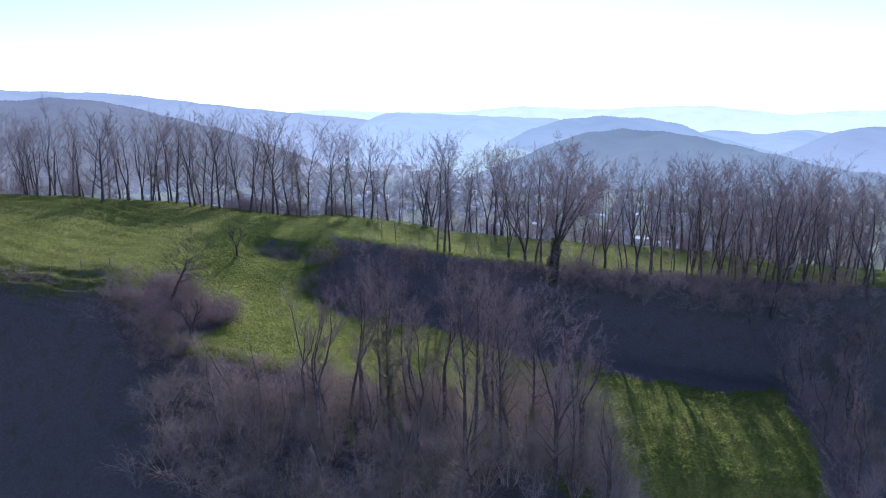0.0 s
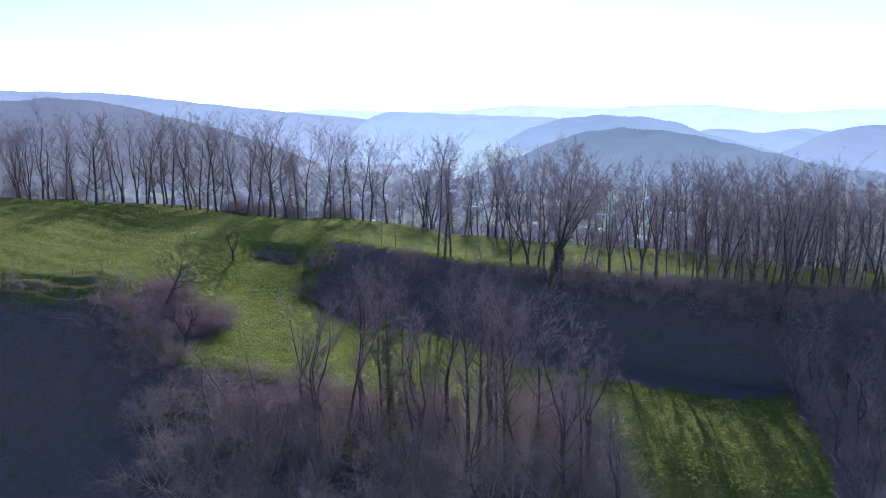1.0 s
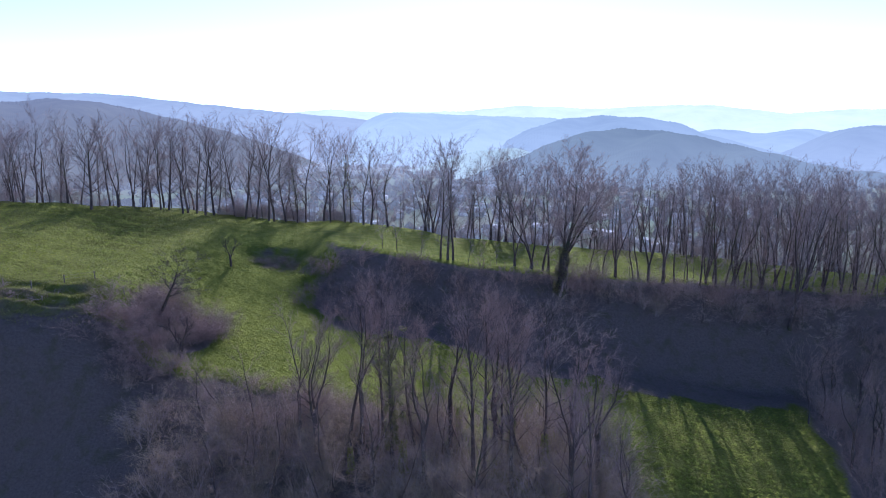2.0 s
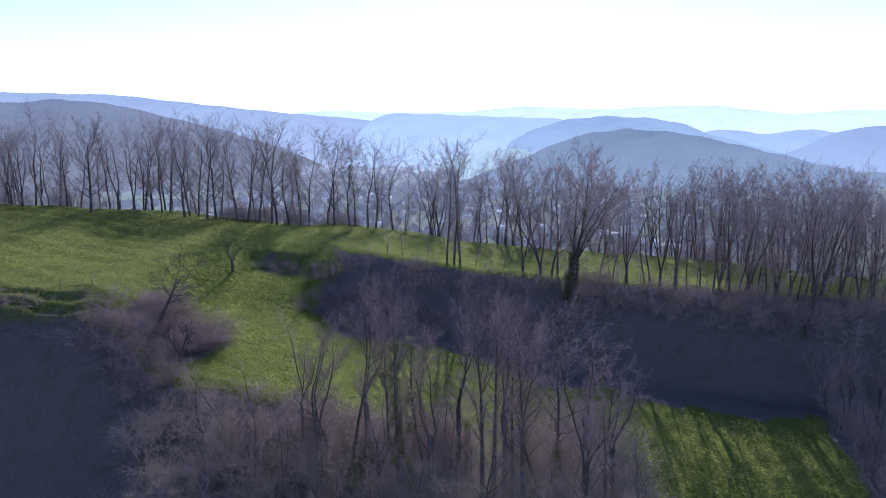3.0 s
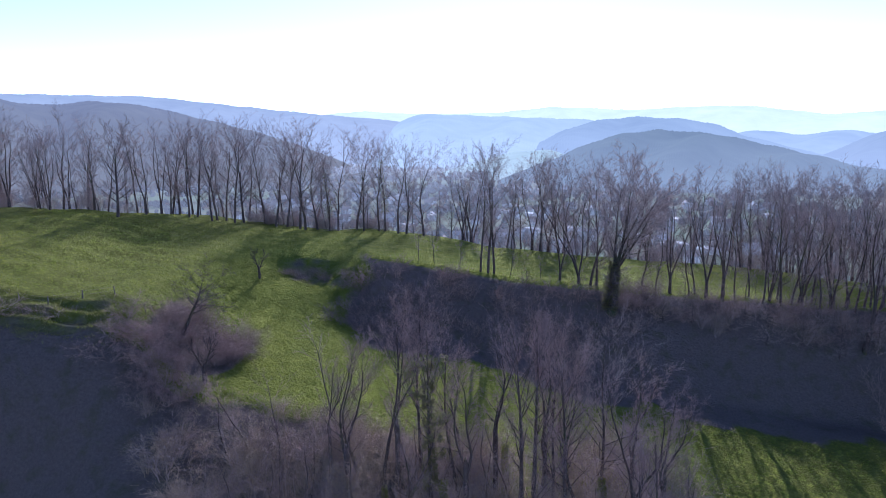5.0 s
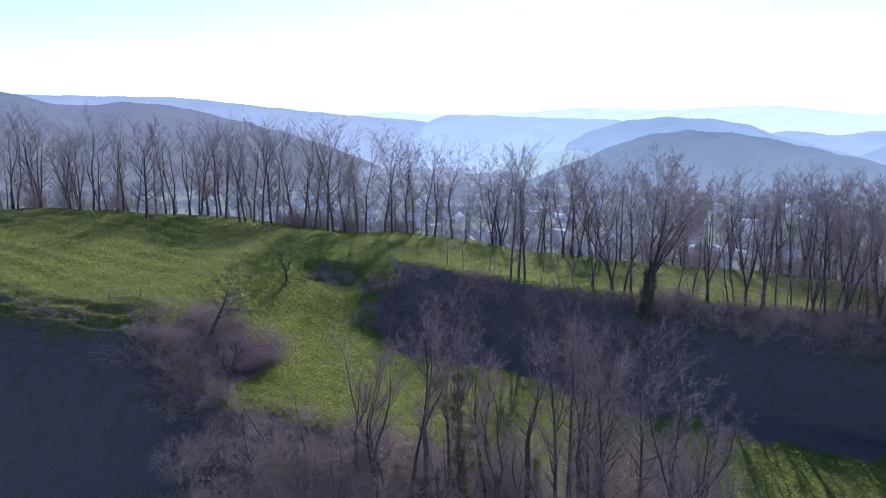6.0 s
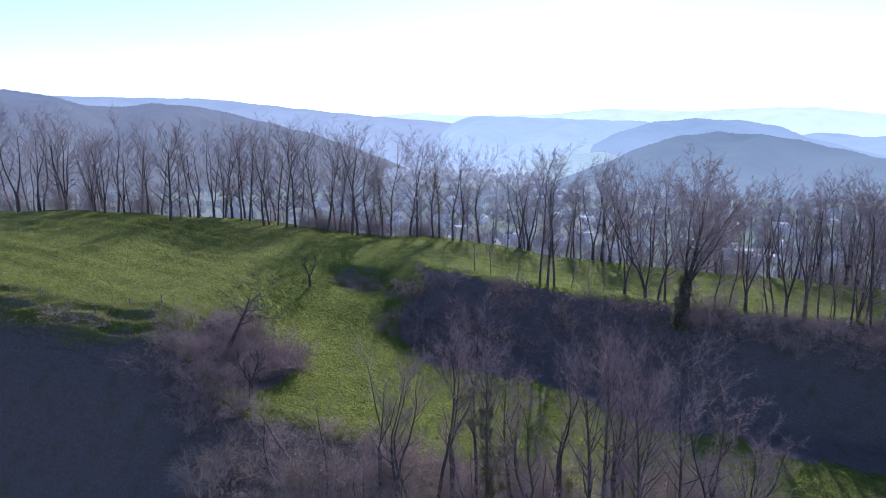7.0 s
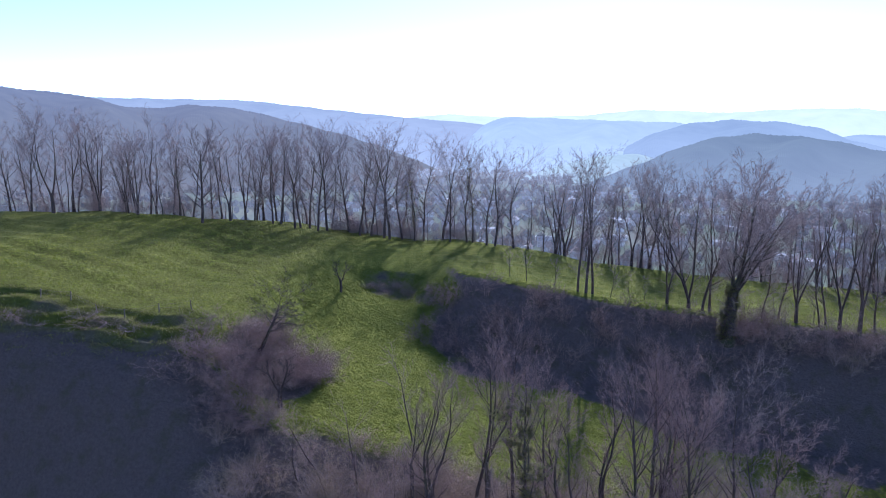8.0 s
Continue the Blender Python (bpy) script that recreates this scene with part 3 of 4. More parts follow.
def plant(kind, maker, x, y, tall, turn=None, label="", group="", sink=0.0, lean=0.0, wide=1.0):
    """Stands a plant of that kind on the ground; the first of a kind is grown, the rest are copies."""
    rng = plant.rng
    turn = rng.uniform(0, 360) if turn is None else turn
    fresh = kind not in STOCK
    if fresh:
        STOCK[kind] = maker()
    ob = STOCK[kind]
    s = tall / ob["tall"]
    m = Matrix.LocRotScale((x, y, ground_z(x, y) - sink), Euler((0, radians(lean), radians(turn))), (s * wide, s * wide, s))
    if fresh:
        ob.matrix_basis = m
    else:
        ob = copy_thing(ob, Matrix.LocRotScale(m.to_translation(), m.to_quaternion(), None))
        ob.scale = (s * wide, s * wide, s)
    tagged(ob, label, group=group)
    return ob


plant.rng = random.Random(41)


def brush(name, label, count, seed, inside, box, low, high, mat=None, wide=1.0):
    """Low twiggy growth that nobody could count: many small clumps of stems in one mesh."""
    clumps = []
    for k in range(3):
        g = Grower(seed + k, [(6, 0.15, 0.75, 0.46, 0.09, 0.03, 3, 3), (6, 0.12, 0.8, 0.62, 0.1, 0.02, 1, 3)], 0.0038, 0)
        for j in range(7):
            w, a = g.rng.uniform(0, 6.28319), (0.35 + 0.2 * k) * math.sqrt(g.rng.random())
            d = Vector((math.cos(w) * math.sin(a), math.sin(w) * math.sin(a), math.cos(a)))
            g.branch(Vector((d.x * 0.3, d.y * 0.3, -0.1)), d, g.rng.uniform(0.6, 1.0), 0.006, 0)
        clumps.append((np.array([tuple(v) for v in g.crown.v]), g.crown.f))
    rng = random.Random(seed)
    verts, faces, done, at = [], [], 0, 0
    while done < count:
        x, y = rng.uniform(box[0], box[2]), rng.uniform(box[1], box[3])
        if not inside(x, y):
            continue
        done += 1
        v, f = clumps[rng.randrange(3)]
        tall, w = rng.uniform(low, high), rng.uniform(0, 6.28319)
        s = tall * wide * rng.uniform(0.9, 1.3)
        c, q = math.cos(w) * s, math.sin(w) * s
        verts.append(np.stack([x + v[:, 0] * c - v[:, 1] * q, y + v[:, 0] * q + v[:, 1] * c, ground_z(x, y) + v[:, 2] * tall], 1))
        faces += [tuple(at + i for i in face) for face in f]
        at += len(v)
    me = bpy.data.meshes.new(name)
    me.from_pydata(np.concatenate(verts).tolist(), [], faces)
    me.materials.append(mat or TWIG)
    return tagged(new(name, me), label, "undergrowth", kind="stuff")

# ---- the row of trees along the far edge of the pasture ----
ROW_KINDS = [
    lambda: tall_tree(11, 0.46, 0.22, 18, twig=0.0105), lambda: tall_tree(12, 0.5, 0.2, 18, angle=0.62, twig=0.0105), lambda: tall_tree(13, 0.42, 0.28, 19, angle=0.5, twig=0.0105),
    lambda: forked_tree(14, 18, 2, 0.46, 0.12, 0.16, twig=0.0105), lambda: forked_tree(15, 17, 3, 0.44, 0.16, 0.10, twig=0.0105), lambda: tall_tree(16, 0.48, 0.2, 17, lean=0.05, twig=0.0105),
]


def row_of_trees(rows, group, kinds=(0, 1, 2, 3, 4, 5), label=""):
    for k, (x, y, tall) in enumerate(rows):
        kind = kinds[(k * 5 + int(abs(x) * 3)) % len(kinds)]
        plant("row%d" % kind, ROW_KINDS[kind], x, y, tall, label=label, group=group, wide=plant.rng.uniform(1.15, 1.5))


FAR_ROW = "bare trees along the far edge of the pasture"
row_of_trees([(-102, 130, 17.7), (-97, 129, 18), (-91.7, 128, 20), (-90, 131, 18.6), (-87, 133, 17.4), (-83.3, 129, 18), (-77.5, 128, 14),
              (-76.4, 127, 13.8), (-74.1, 126, 14), (-72.5, 129, 13.8), (-70, 130, 13.6), (-66.9, 127, 14), (-63.7, 132, 14.3), (-59.4, 130, 15.7),
              (-58, 133, 17), (-56.8, 134, 14.8), (-55.8, 136, 16.2)], FAR_ROW)
row_of_trees([(-53.3, 134, 18), (-52.3, 135, 19), (-48.9, 133, 18), (-48.4, 134.5, 15.8), (-47.4, 136, 18.8), (-45.5, 135, 19.8), (-44.4, 137, 19.4),
              (-40.7, 138, 18.7), (-38.2, 136, 18), (-36.4, 137, 18), (-33.8, 136, 20), (-32.5, 135, 20.3), (-30.7, 137, 18.7), (-27, 138, 19.2),
              (-23.6, 138, 18.3), (-22, 136, 17.8), (-19.1, 136, 17.8), (-15.7, 136, 18), (-14.3, 137, 17.7), (-11.1, 138, 17.6)], FAR_ROW, (0, 2, 1, 5, 2, 0))
row_of_trees([(-8.8, 139, 8.5), (-6.1, 139, 10), (-4, 140, 16.9), (-2.4, 140, 18.4), (4.3, 140, 15.1), (5.7, 139, 15.2), (9, 140, 18.3), (10.3, 139, 18.5),
              (12.1, 141, 19.3), (13.9, 140, 18.3), (15.9, 140, 18.8), (19.5, 141, 19.5), (28.6, 140, 17.3), (29.9, 139, 13.1), (38.2, 138, 16)], FAR_ROW)
row_of_trees([(46.4, 137, 17.4), (47.6, 136, 19), (50.1, 136, 19.8), (51, 134, 19), (53.4, 134, 19.6), (54.5, 132, 19), (57.3, 132, 18.8), (58.6, 130, 19.5),
              (60.4, 130, 18.3), (62.5, 130, 20.2), (63.3, 128, 19.9), (66.3, 128, 17.8), (67.3, 127, 19.3), (69.8, 127, 19.2), (70.7, 126, 19.4),
              (73.5, 126, 19), (76, 124, 18), (78, 126, 18), (80, 123, 17), (83, 126, 18), (86, 124, 18), (89, 125, 17)], FAR_ROW)
plant("spreading", lambda: tall_tree(21, 0.5, 0.26, 16.5, limbs=20, angle=0.7, twig=0.02, girth=0.018), -61.4, 124, 16.5, label="bare tree with a dark trunk and rounded twiggy crown", group=FAR_ROW)
plant("ivied_row", lambda: tall_tree(22, 0.36, 0.4, 17, ivy=1800), -18.2, 137, 17.2, label="bare tree with its trunk wrapped in brown-green ivy", group=FAR_ROW)
plant("ivied_row", None, -28.5, 137, 14, label="bare tree with its trunk wrapped in brown-green ivy", group=FAR_ROW)

# slimmer trees of the same row, standing a little lower behind it
rank = random.Random(25)
for k in range(46):
    x = -101 + 4.0 * k + rank.uniform(-1.5, 1.5)
    if -26 < x < -8:
        continue
    y = float(back_line(x)) + rank.uniform(1.0, 5.0)
    plant("slim%d" % (k % 2), (lambda: tall_tree(23, 0.38, 0.3, 16, limbs=13, twig=0.009), lambda: tall_tree(24, 0.42, 0.24, 15, limbs=13, twig=0.009))[k % 2], x, y, rank.uniform(13.5, 18.5),
          label="slim bare tree behind the row on the pasture's edge", group=FAR_ROW, wide=1.25)

for k in range(66):
    x = -100 + 2.7 * k + rank.uniform(-2.5, 2.5)
    plant("sapling", lambda: sapling(34), x, float(back_line(x)) + rank.uniform(-0.5, 3.5), rank.uniform(5, 13), lean=rank.uniform(-7, 7),
          label="thin bare sapling among the row of trees", group="saplings under the far row")

# ---- trees on the lip of the bank ----
HEDGE = "bare trees on the lip of the bank"
LIP_KINDS = [
    lambda: tall_tree(35, 0.42, 0.25, 18, twig=0.0085, fine=1, bend=0.05), lambda: forked_tree(36, 17, 2, 0.46, 0.16, 0.08, twig=0.0085, fine=1, bend=0.08), lambda: tall_tree(37, 0.36, 0.34, 19, twig=0.0085, fine=1, bend=0.03, girth=0.009),
    lambda: forked_tree(38, 18, 3, 0.42, 0.2, 0.05, twig=0.0085, fine=1, bend=0.09, base=0.012), lambda: forked_tree(39, 18, 4, 0.4, 0.26, 0.04, twig=0.0085, fine=1, bend=0.08, base=0.011),
]
for x, y, tall, kind in [(-0.9, 112, 19.2, 2), (0.2, 112, 19.6, 0), (1.1, 112.5, 19.3, 2), (10.9, 113, 16.3, 1), (13.6, 112.5, 19.5, 3), (15.2, 112, 17.8, 0),
                         (16.2, 112.4, 19.4, 2), (40.8, 111, 17, 4), (42.2, 110.5, 19.3, 0), (45.2, 110.5, 18.8, 3), (49.1, 110, 16.7, 4), (51.2, 110, 20.7, 1),
                         (56.2, 110, 20.3, 4), (58.7, 110, 21, 3), (63, 109, 19, 4), (68, 108, 19, 1)]:
    plant("lip%d" % kind, LIP_KINDS[kind], x, y, tall, group=HEDGE, wide=1.1)
plant("broad", lambda: broad_tree(31), 17.6, 107.8, 22.6, 0, lean=0, wide=1.1, group=HEDGE)
plant("fan", lambda: forked_tree(32, 17, 4, 0.36, 0.24, 0.14, twig=0.0085, fine=1), 26.6, 111.3, 17.1, group=HEDGE)
plant("fan", None, 31.7, 111, 17, group=HEDGE)
plant("fan2", lambda: forked_tree(33, 18, 4, 0.36, 0.2, 0.2, base=0.0135, twig=0.0085, fine=1), 33.9, 110.5, 18.4, group=HEDGE)
plant("fan2", None, 51.6, 105.2, 23.5, lean=7, group=HEDGE)
for x, y, tall, lean in [(-10.1, 113, 5.5, 0), (-7.8, 113, 6.5, 14), (20.8, 113, 3.5, 0), (24.4, 112, 5.2, -6), (37.3, 111, 6.8, 10), (29, 112, 4, 6), (6, 113, 4, 0), (39, 111.5, 5, 4), (47, 110.5, 5.5, 0), (-4, 113, 4, 0), (3.5, 112.6, 5, -4), (8, 113.2, 3.5, 0), (34.8, 112, 5.5, -5), (44, 111, 4.5, 6), (41.5, 112, 8, 3), (46, 111, 9, -4), (48.5, 109.5, 8, 7), (50, 111, 10, 0), (52, 110.6, 8, -7), (54.8, 109, 9, 5), (57.4, 110.6, 10, -3), (60, 109.6, 9, 4), (62, 108.6, 10, 0), (66, 108, 9, 6)]:
    plant("sapling", lambda: sapling(34), x, y, tall, lean=lean, group="thin saplings on the lip of the bank")

for x, y, tall in [(22.6, 111.6, 12), (24.9, 112.4, 14), (29.3, 111, 13), (30.4, 112, 15), (35.8, 110.8, 15), (37.9, 111.4, 13), (39.6, 110.4, 16), (43.8, 110.6, 15), (47.4, 110, 16), (54.3, 109.8, 17), (61, 109, 17), (65.5, 108.6, 18)]:
    plant("slim1", None, x, y, tall, label="slim bare tree on the lip of the bank", group=HEDGE)

for k in range(30):
    x = 41 + 1.15 * k + rank.uniform(-0.6, 0.6)
    y = float(bank_line(x)) + rank.uniform(-1.6, 0.4) if k % 2 else float(back_line(x)) + rank.uniform(0.2, 3.0)
    plant("slim%d" % (k % 3 % 2), None, x, y, rank.uniform(14.5, 19.0), lean=rank.uniform(-4, 4), wide=1.15, label="slim bare tree in the dense stand on the pasture's end", group=HEDGE)

# ---- the tall trees below the terrace, nearest to the flight ----
NEAR = "tall bare trees below the terrace"
DARK = (BARK, TWIG_DARK)
NEAR_KINDS = [
    lambda: forked_tree(51, 18, 2, 0.30, 0.13, 0.30, twig=0.0072, mats=DARK, bend=0.13, gnarl=1.8, fine=1, shoots=5),
    lambda: tall_tree(52, 0.30, 0.5, 20, twig=0.0072, mats=DARK, girth=0.0125, bend=0.05, gnarl=1.5, fine=1, shoots=5),
    lambda: tall_tree(53, 0.30, 0.45, 20, ivy=4200, twig=0.0072, mats=DARK, girth=0.012, bend=0.04, gnarl=1.5, fine=1, shoots=4),
    lambda: forked_tree(54, 16, 2, 0.30, 0.18, 0.36, twig=0.0072, mats=DARK, bend=0.14, gnarl=1.8, fine=1, shoots=5),
    lambda: tall_tree(55, 0.30, 0.45, 19, twig=0.0072, mats=DARK, lean=0.18, bend=0.11, girth=0.0115, gnarl=1.6, fine=1, shoots=5),
    lambda: tall_tree(57, 0.40, 0.22, 19, twig=0.0065, mats=(BARK, TWIG_GREY), limbs=26, angle=0.85, gnarl=1.2, fine=2, shoots=5),
    lambda: tall_tree(58, 0.30, 0.48, 18, twig=0.0065, mats=DARK, limbs=18, angle=0.62, bend=0.06, gnarl=1.5, fine=1, shoots=5),
]
for x, y, tall, kind in [(-13.5, 71, 17.5, 0), (-11.5, 70.5, 18, 4), (-9, 72.5, 17, 3), (-5.6, 70.2, 21, 2), (-2.5, 69, 17, 3), (0.2, 72, 17.5, 0),
                         (2.35, 67.4, 22, 1), (3.5, 69.6, 21, 1), (6, 67, 20, 1), (7.8, 70.5, 20, 4), (9.5, 71.3, 20, 5), (11.5, 66, 18, 0), (14.5, 68, 16, 3),
                         (10.5, 60.5, 18, 1), (5, 61, 17, 4), (-10.5, 73.5, 19.5, 6), (-6.8, 74, 20, 6), (-3.2, 71, 18, 6), (5.5, 70.5, 18, 6), (16, 62, 14, 0), (-15.5, 73, 12, 3), (-7.5, 68, 15, 0), (-3.8, 73.5, 14, 4), 
                         (4.8, 72.5, 17, 0), (8.6, 66, 18, 4), (12.5, 71, 16, 3), (13, 64, 17, 1), (17.5, 68, 11, 0)]:
    plant("near%d" % kind, NEAR_KINDS[kind], x, y, tall, group=NEAR)
stems = random.Random(97)
for k in range(34):
    x, y = -25 + 1.2 * k + stems.uniform(-0.8, 0.8), stems.uniform(66.5, 75.0)
    plant("whip%d" % (k % 3), lambda: whip(101 + k, 9.0), x, y, stems.uniform(6.5, 11.5), label="thin crooked bare stem rising from the scrub", group="thin stems in the scrub below the meadow")
for x, y, tall in [(-4.4, 69.4, 9.5), (6.3, 71.6, 10.5), (9.2, 69.0, 9.0), (1.6, 73.0, 7.5), (-10.2, 70.2, 7.0)]:
    plant("ivied_whip", lambda: whip(109, 9.0, 1500), x, y, tall, label="thin stem sleeved in sunlit yellow-green ivy", group="ivied stems in the scrub below the meadow")
plant("sapling2", lambda: sapling(56, 10), -17, 80.5, 10, group=NEAR)

# ---- the thicket on the left-hand slope and the small trees beside it ----
THICKET = [lambda: shrub(61, 4.6, 10, 0.32, (TWIG, TWIG_BROWN), 0.05), lambda: shrub(62, 3.6, 12, 0.7), lambda: shrub(63, 5.0, 10, 0.28, (TWIG, TWIG_GREY), 0.06), lambda: shrub(64, 3.2, 12, 0.8, (TWIG_RED, TWIG_DARK)),
           lambda: shrub(65, 6.0, 9, 0.22, (TWIG_BROWN, TWIG_BROWN), 0.06)]


def thicket(count, seed, inside, box, low, high, group, kinds=(0, 1, 2, 3), crest=None):
    """Shrubs strewn over a patch; crest: the height that their tops keep under."""
    rng = random.Random(seed)
    done = 0
    while done < count:
        x, y = rng.uniform(box[0], box[2]), rng.uniform(box[1], box[3])
        if not inside(x, y):
            continue
        done += 1
        tall = rng.uniform(low, high)
        if crest is not None:
            tall = min(tall, crest + rng.uniform(-1.0, 0.4) - ground_z(x, y))
            if tall < 0.9:
                continue
        kind = kinds[rng.randrange(len(kinds))]
        plant("shrub%d" % kind, THICKET[kind], x, y, tall, group=group, wide=rng.uniform(1.15, 1.55) * max(1.0, 2.2 / tall))


thicket(44, 71, lambda x, y: ((x + 33.8) / 6.2) ** 2 + ((y - 88) / 4.2) ** 2 < 1 and ground_z(x, y) < 20.8, (-41, 80, -26, 93), 1.5, 2.9, "bramble thicket beside the meadow", (1, 3, 0))
thicket(13, 79, lambda x, y: True, (-39.5, 78.5, -33.5, 85), 1.6, 2.9, "bramble thicket beside the meadow", (1, 3, 0))
thicket(17, 99, lambda x, y: x < -32 - 0.3 * (y - 76), (-38.8, 75.5, -31.5, 81.5), 1.7, 3.2, "bramble thicket beside the meadow", (3, 1, 3))
plant("leaning", lambda: leaning_tree(73), -35.4, 86.6, 9.0, 0, sink=0.5, wide=1.15, label="small bare tree leaning out of the bramble thicket")
plant("corner_tree", lambda: forked_tree(95, 5.0, 2, 0.55, 0.4, 0.34, base=0.042, limbs=10, twig=0.009, mats=(BARK, LIMB), gnarl=1.5), -30.5, 80.9, 5.4, label="small bare forked tree at the meadow's corner")
plant("corner_tree", None, -32.8, 108.2, 4.6, wide=0.85, label="small bare tree standing in the meadow")

for x, y, tall in [(-28.5, 113.2, 1.3), (-25.2, 113.6, 1.6), (-30.5, 112.6, 1.0), (-18.5, 107.5, 2.2), (-19.5, 104.5, 1.8), (-17.5, 101.5, 2.4), (-20.5, 109.5, 1.5), (-27, 112.4, 1.0), (-29.4, 113.8, 1.2), (-24, 112.8, 0.9), (-26.6, 114.6, 1.3)]:
    plant("shrub3", THICKET[3], x, y, tall, group="low bushes about the hollow", wide=1.4)

# ---- scrub along the terrace's near edge and on the slope below ----
thicket(110, 74, lambda x, y: x > -33.5 + 0.12 * (80 - y), (-36, 62, -12, 79), 2.6, 5.2, "scrub below the meadow", (0, 2, 4, 0, 1), 14.9)
thicket(9, 87, lambda x, y: True, (-35, 74, -29.8, 80), 1.6, 2.6, "scrub below the meadow", (1, 3, 0))
thicket(84, 75, lambda x, y: y < front_line(x) + 3.0, (-14, 63, 19, 78), 4.0, 7.5, "scrub below the meadow", (0, 2, 4), 13.6)
thicket(30, 83, lambda x, y: x < 20.5 - 0.28 * (y - 66), (6, 65, 21, 80), 4.5, 7.5, "scrub below the meadow", (0, 2, 4))
brush("far_undergrowth", "brown twiggy undergrowth along the pasture's far edge", 260, 84, lambda x, y: back_line(x) + 0.2 < y < back_line(x) + 3.5 and (x < -60 or x > -52), (-104, 122, 84, 145), 1.8, 5.4, TWIG, 0.9)
brush("ridge_undergrowth", "dense bare brush under the row of trees on the ridge", 70, 93, lambda x, y: back_line(x) - 1.5 < y < back_line(x) + 2.0, (-44, 134, -17, 142), 1.0, 3.4, TWIG_GREY, 1.1)
brush("lip_undergrowth", "bare twiggy undergrowth on the lip of the bank", 75, 88, lambda x, y: bank_line(x) - 4.0 < y < bank_line(x) - 0.9, (18, 104, 72, 113), 0.9, 2.3, TWIG_GREY, 1.3)
thicket(5, 85, lambda x, y: True, (-60, 77, -42, 82), 0.9, 1.6, "low bushes on the field's broken edge", (1, 3))
# ---- bushes on the bank and at its far end ----
brush("bank_bushes", "bare bushes and brambles on the steep shaded bank", 70, 76, lambda x, y: bank_line(x) - 10 < y < bank_line(x) - 1.2, (-19, 96, 22, 112), 1.6, 4.0, TWIG_RED, 1.2)
brush("bank_end_bushes", "low bare brambles where the bank runs out into the meadow", 42, 98, lambda x, y: y > 101 - 0.35 * (x + 20), (-21.5, 96, -9, 108), 0.8, 2.6, TWIG_RED, 1.3)
thicket(46, 77, lambda x, y: bank_line(x) - 5.5 < y < bank_line(x) - 0.6, (18, 96, 68, 112), 1.6, 3.6, "bushes on the steep bank", (0, 2, 3))
for x, y, tall in [(38.4, 105.5, 5.8), (48, 104.6, 6.8), (33.6, 106.6, 4.4), (43.4, 105.8, 4.8), (53, 104.8, 6.2), (28.6, 107, 3.8), (24.5, 106.6, 4.2), (36.2, 107.6, 4.0), (45.8, 107.4, 4.4), (57, 104, 6.5)]:
    plant("bank_tree", lambda: tall_tree(60, 0.62, 0.08, 6.5, limbs=26, angle=1.05, twig=0.0065, mats=(BARK, TWIG_GREY), girth=0.013, gnarl=1.6), x, y, tall, wide=1.2,
          label="small bare tree with wide pale twigs on the shaded bank", group="small trees on the steep bank")
brush("lawn_end_undergrowth", "dense mauve twiggy scrub beyond the lawn's end", 110, 89, lambda x, y: x > 45.5 + 0.35 * (y - 84), (42, 68, 74, 104), 2.5, 6.5, TWIG_RED, 0.8)
thicket(18, 78, lambda x, y: x > 46 + 0.35 * (y - 84), (44, 70, 66, 100), 4.5, 8.0, "scrub at the lawn's end", (0, 2, 4))
for x, y, tall, kind in [(47, 80, 12, 0), (52, 84, 13, 3), (50, 92, 12, 4), (57, 90, 14, 0), (48, 74, 13, 3), (55, 78, 14, 1), (54, 97, 12, 3), (60, 100, 13, 0), (46, 88, 9, 4)]:
    plant("near%d" % kind, NEAR_KINDS[kind], x, y, tall, group="bare trees at the lawn's end")

# ---- fence along the field's lower edge ----
def post_mesh():
    g = Tubes()
    g.tube([Vector((0, 0, -0.3)), Vector((0.01, 0, 0.5)), Vector((0.0, 0.01, 0.92)), Vector((0, 0.01, 1.0))], [0.07, 0.06, 0.055, 0.045], 6)
    return g.mesh("post", WOOD_POST)


fence = tagged(new("fence"), "sagging wire fence on weathered wooden posts at the field's edge", "fence")
POST = post_mesh()
line = [(-58 + 3.3 * k, 83.2 + 0.35 * math.sin(k * 1.7) + 0.55 * max(0, k - 3)) for k in range(8)]
tops = []
for k, (x, y) in enumerate(line):
    post = part("post", POST, fence)
    post.matrix_basis = pose(x, y, ground_z(x, y), 4 * math.sin(k * 2.3), 5 * math.cos(k * 1.1), 40 * k)
    tops.append(Vector((x, y, ground_z(x, y))))
for h in (0.45, 0.85):
    wire = Tubes()
    pts = []
    for a, b in zip(tops, tops[1:]):
        pts += [a + Vector((0, 0, h)), a.lerp(b, 0.5) + Vector((0, 0, h - 0.06))]
    pts.append(tops[-1] + Vector((0, 0, h)))
    wire.tube(pts, [0.008] * len(pts), 3)
    part("wire", wire.mesh("wire", WOOD_POST), fence)

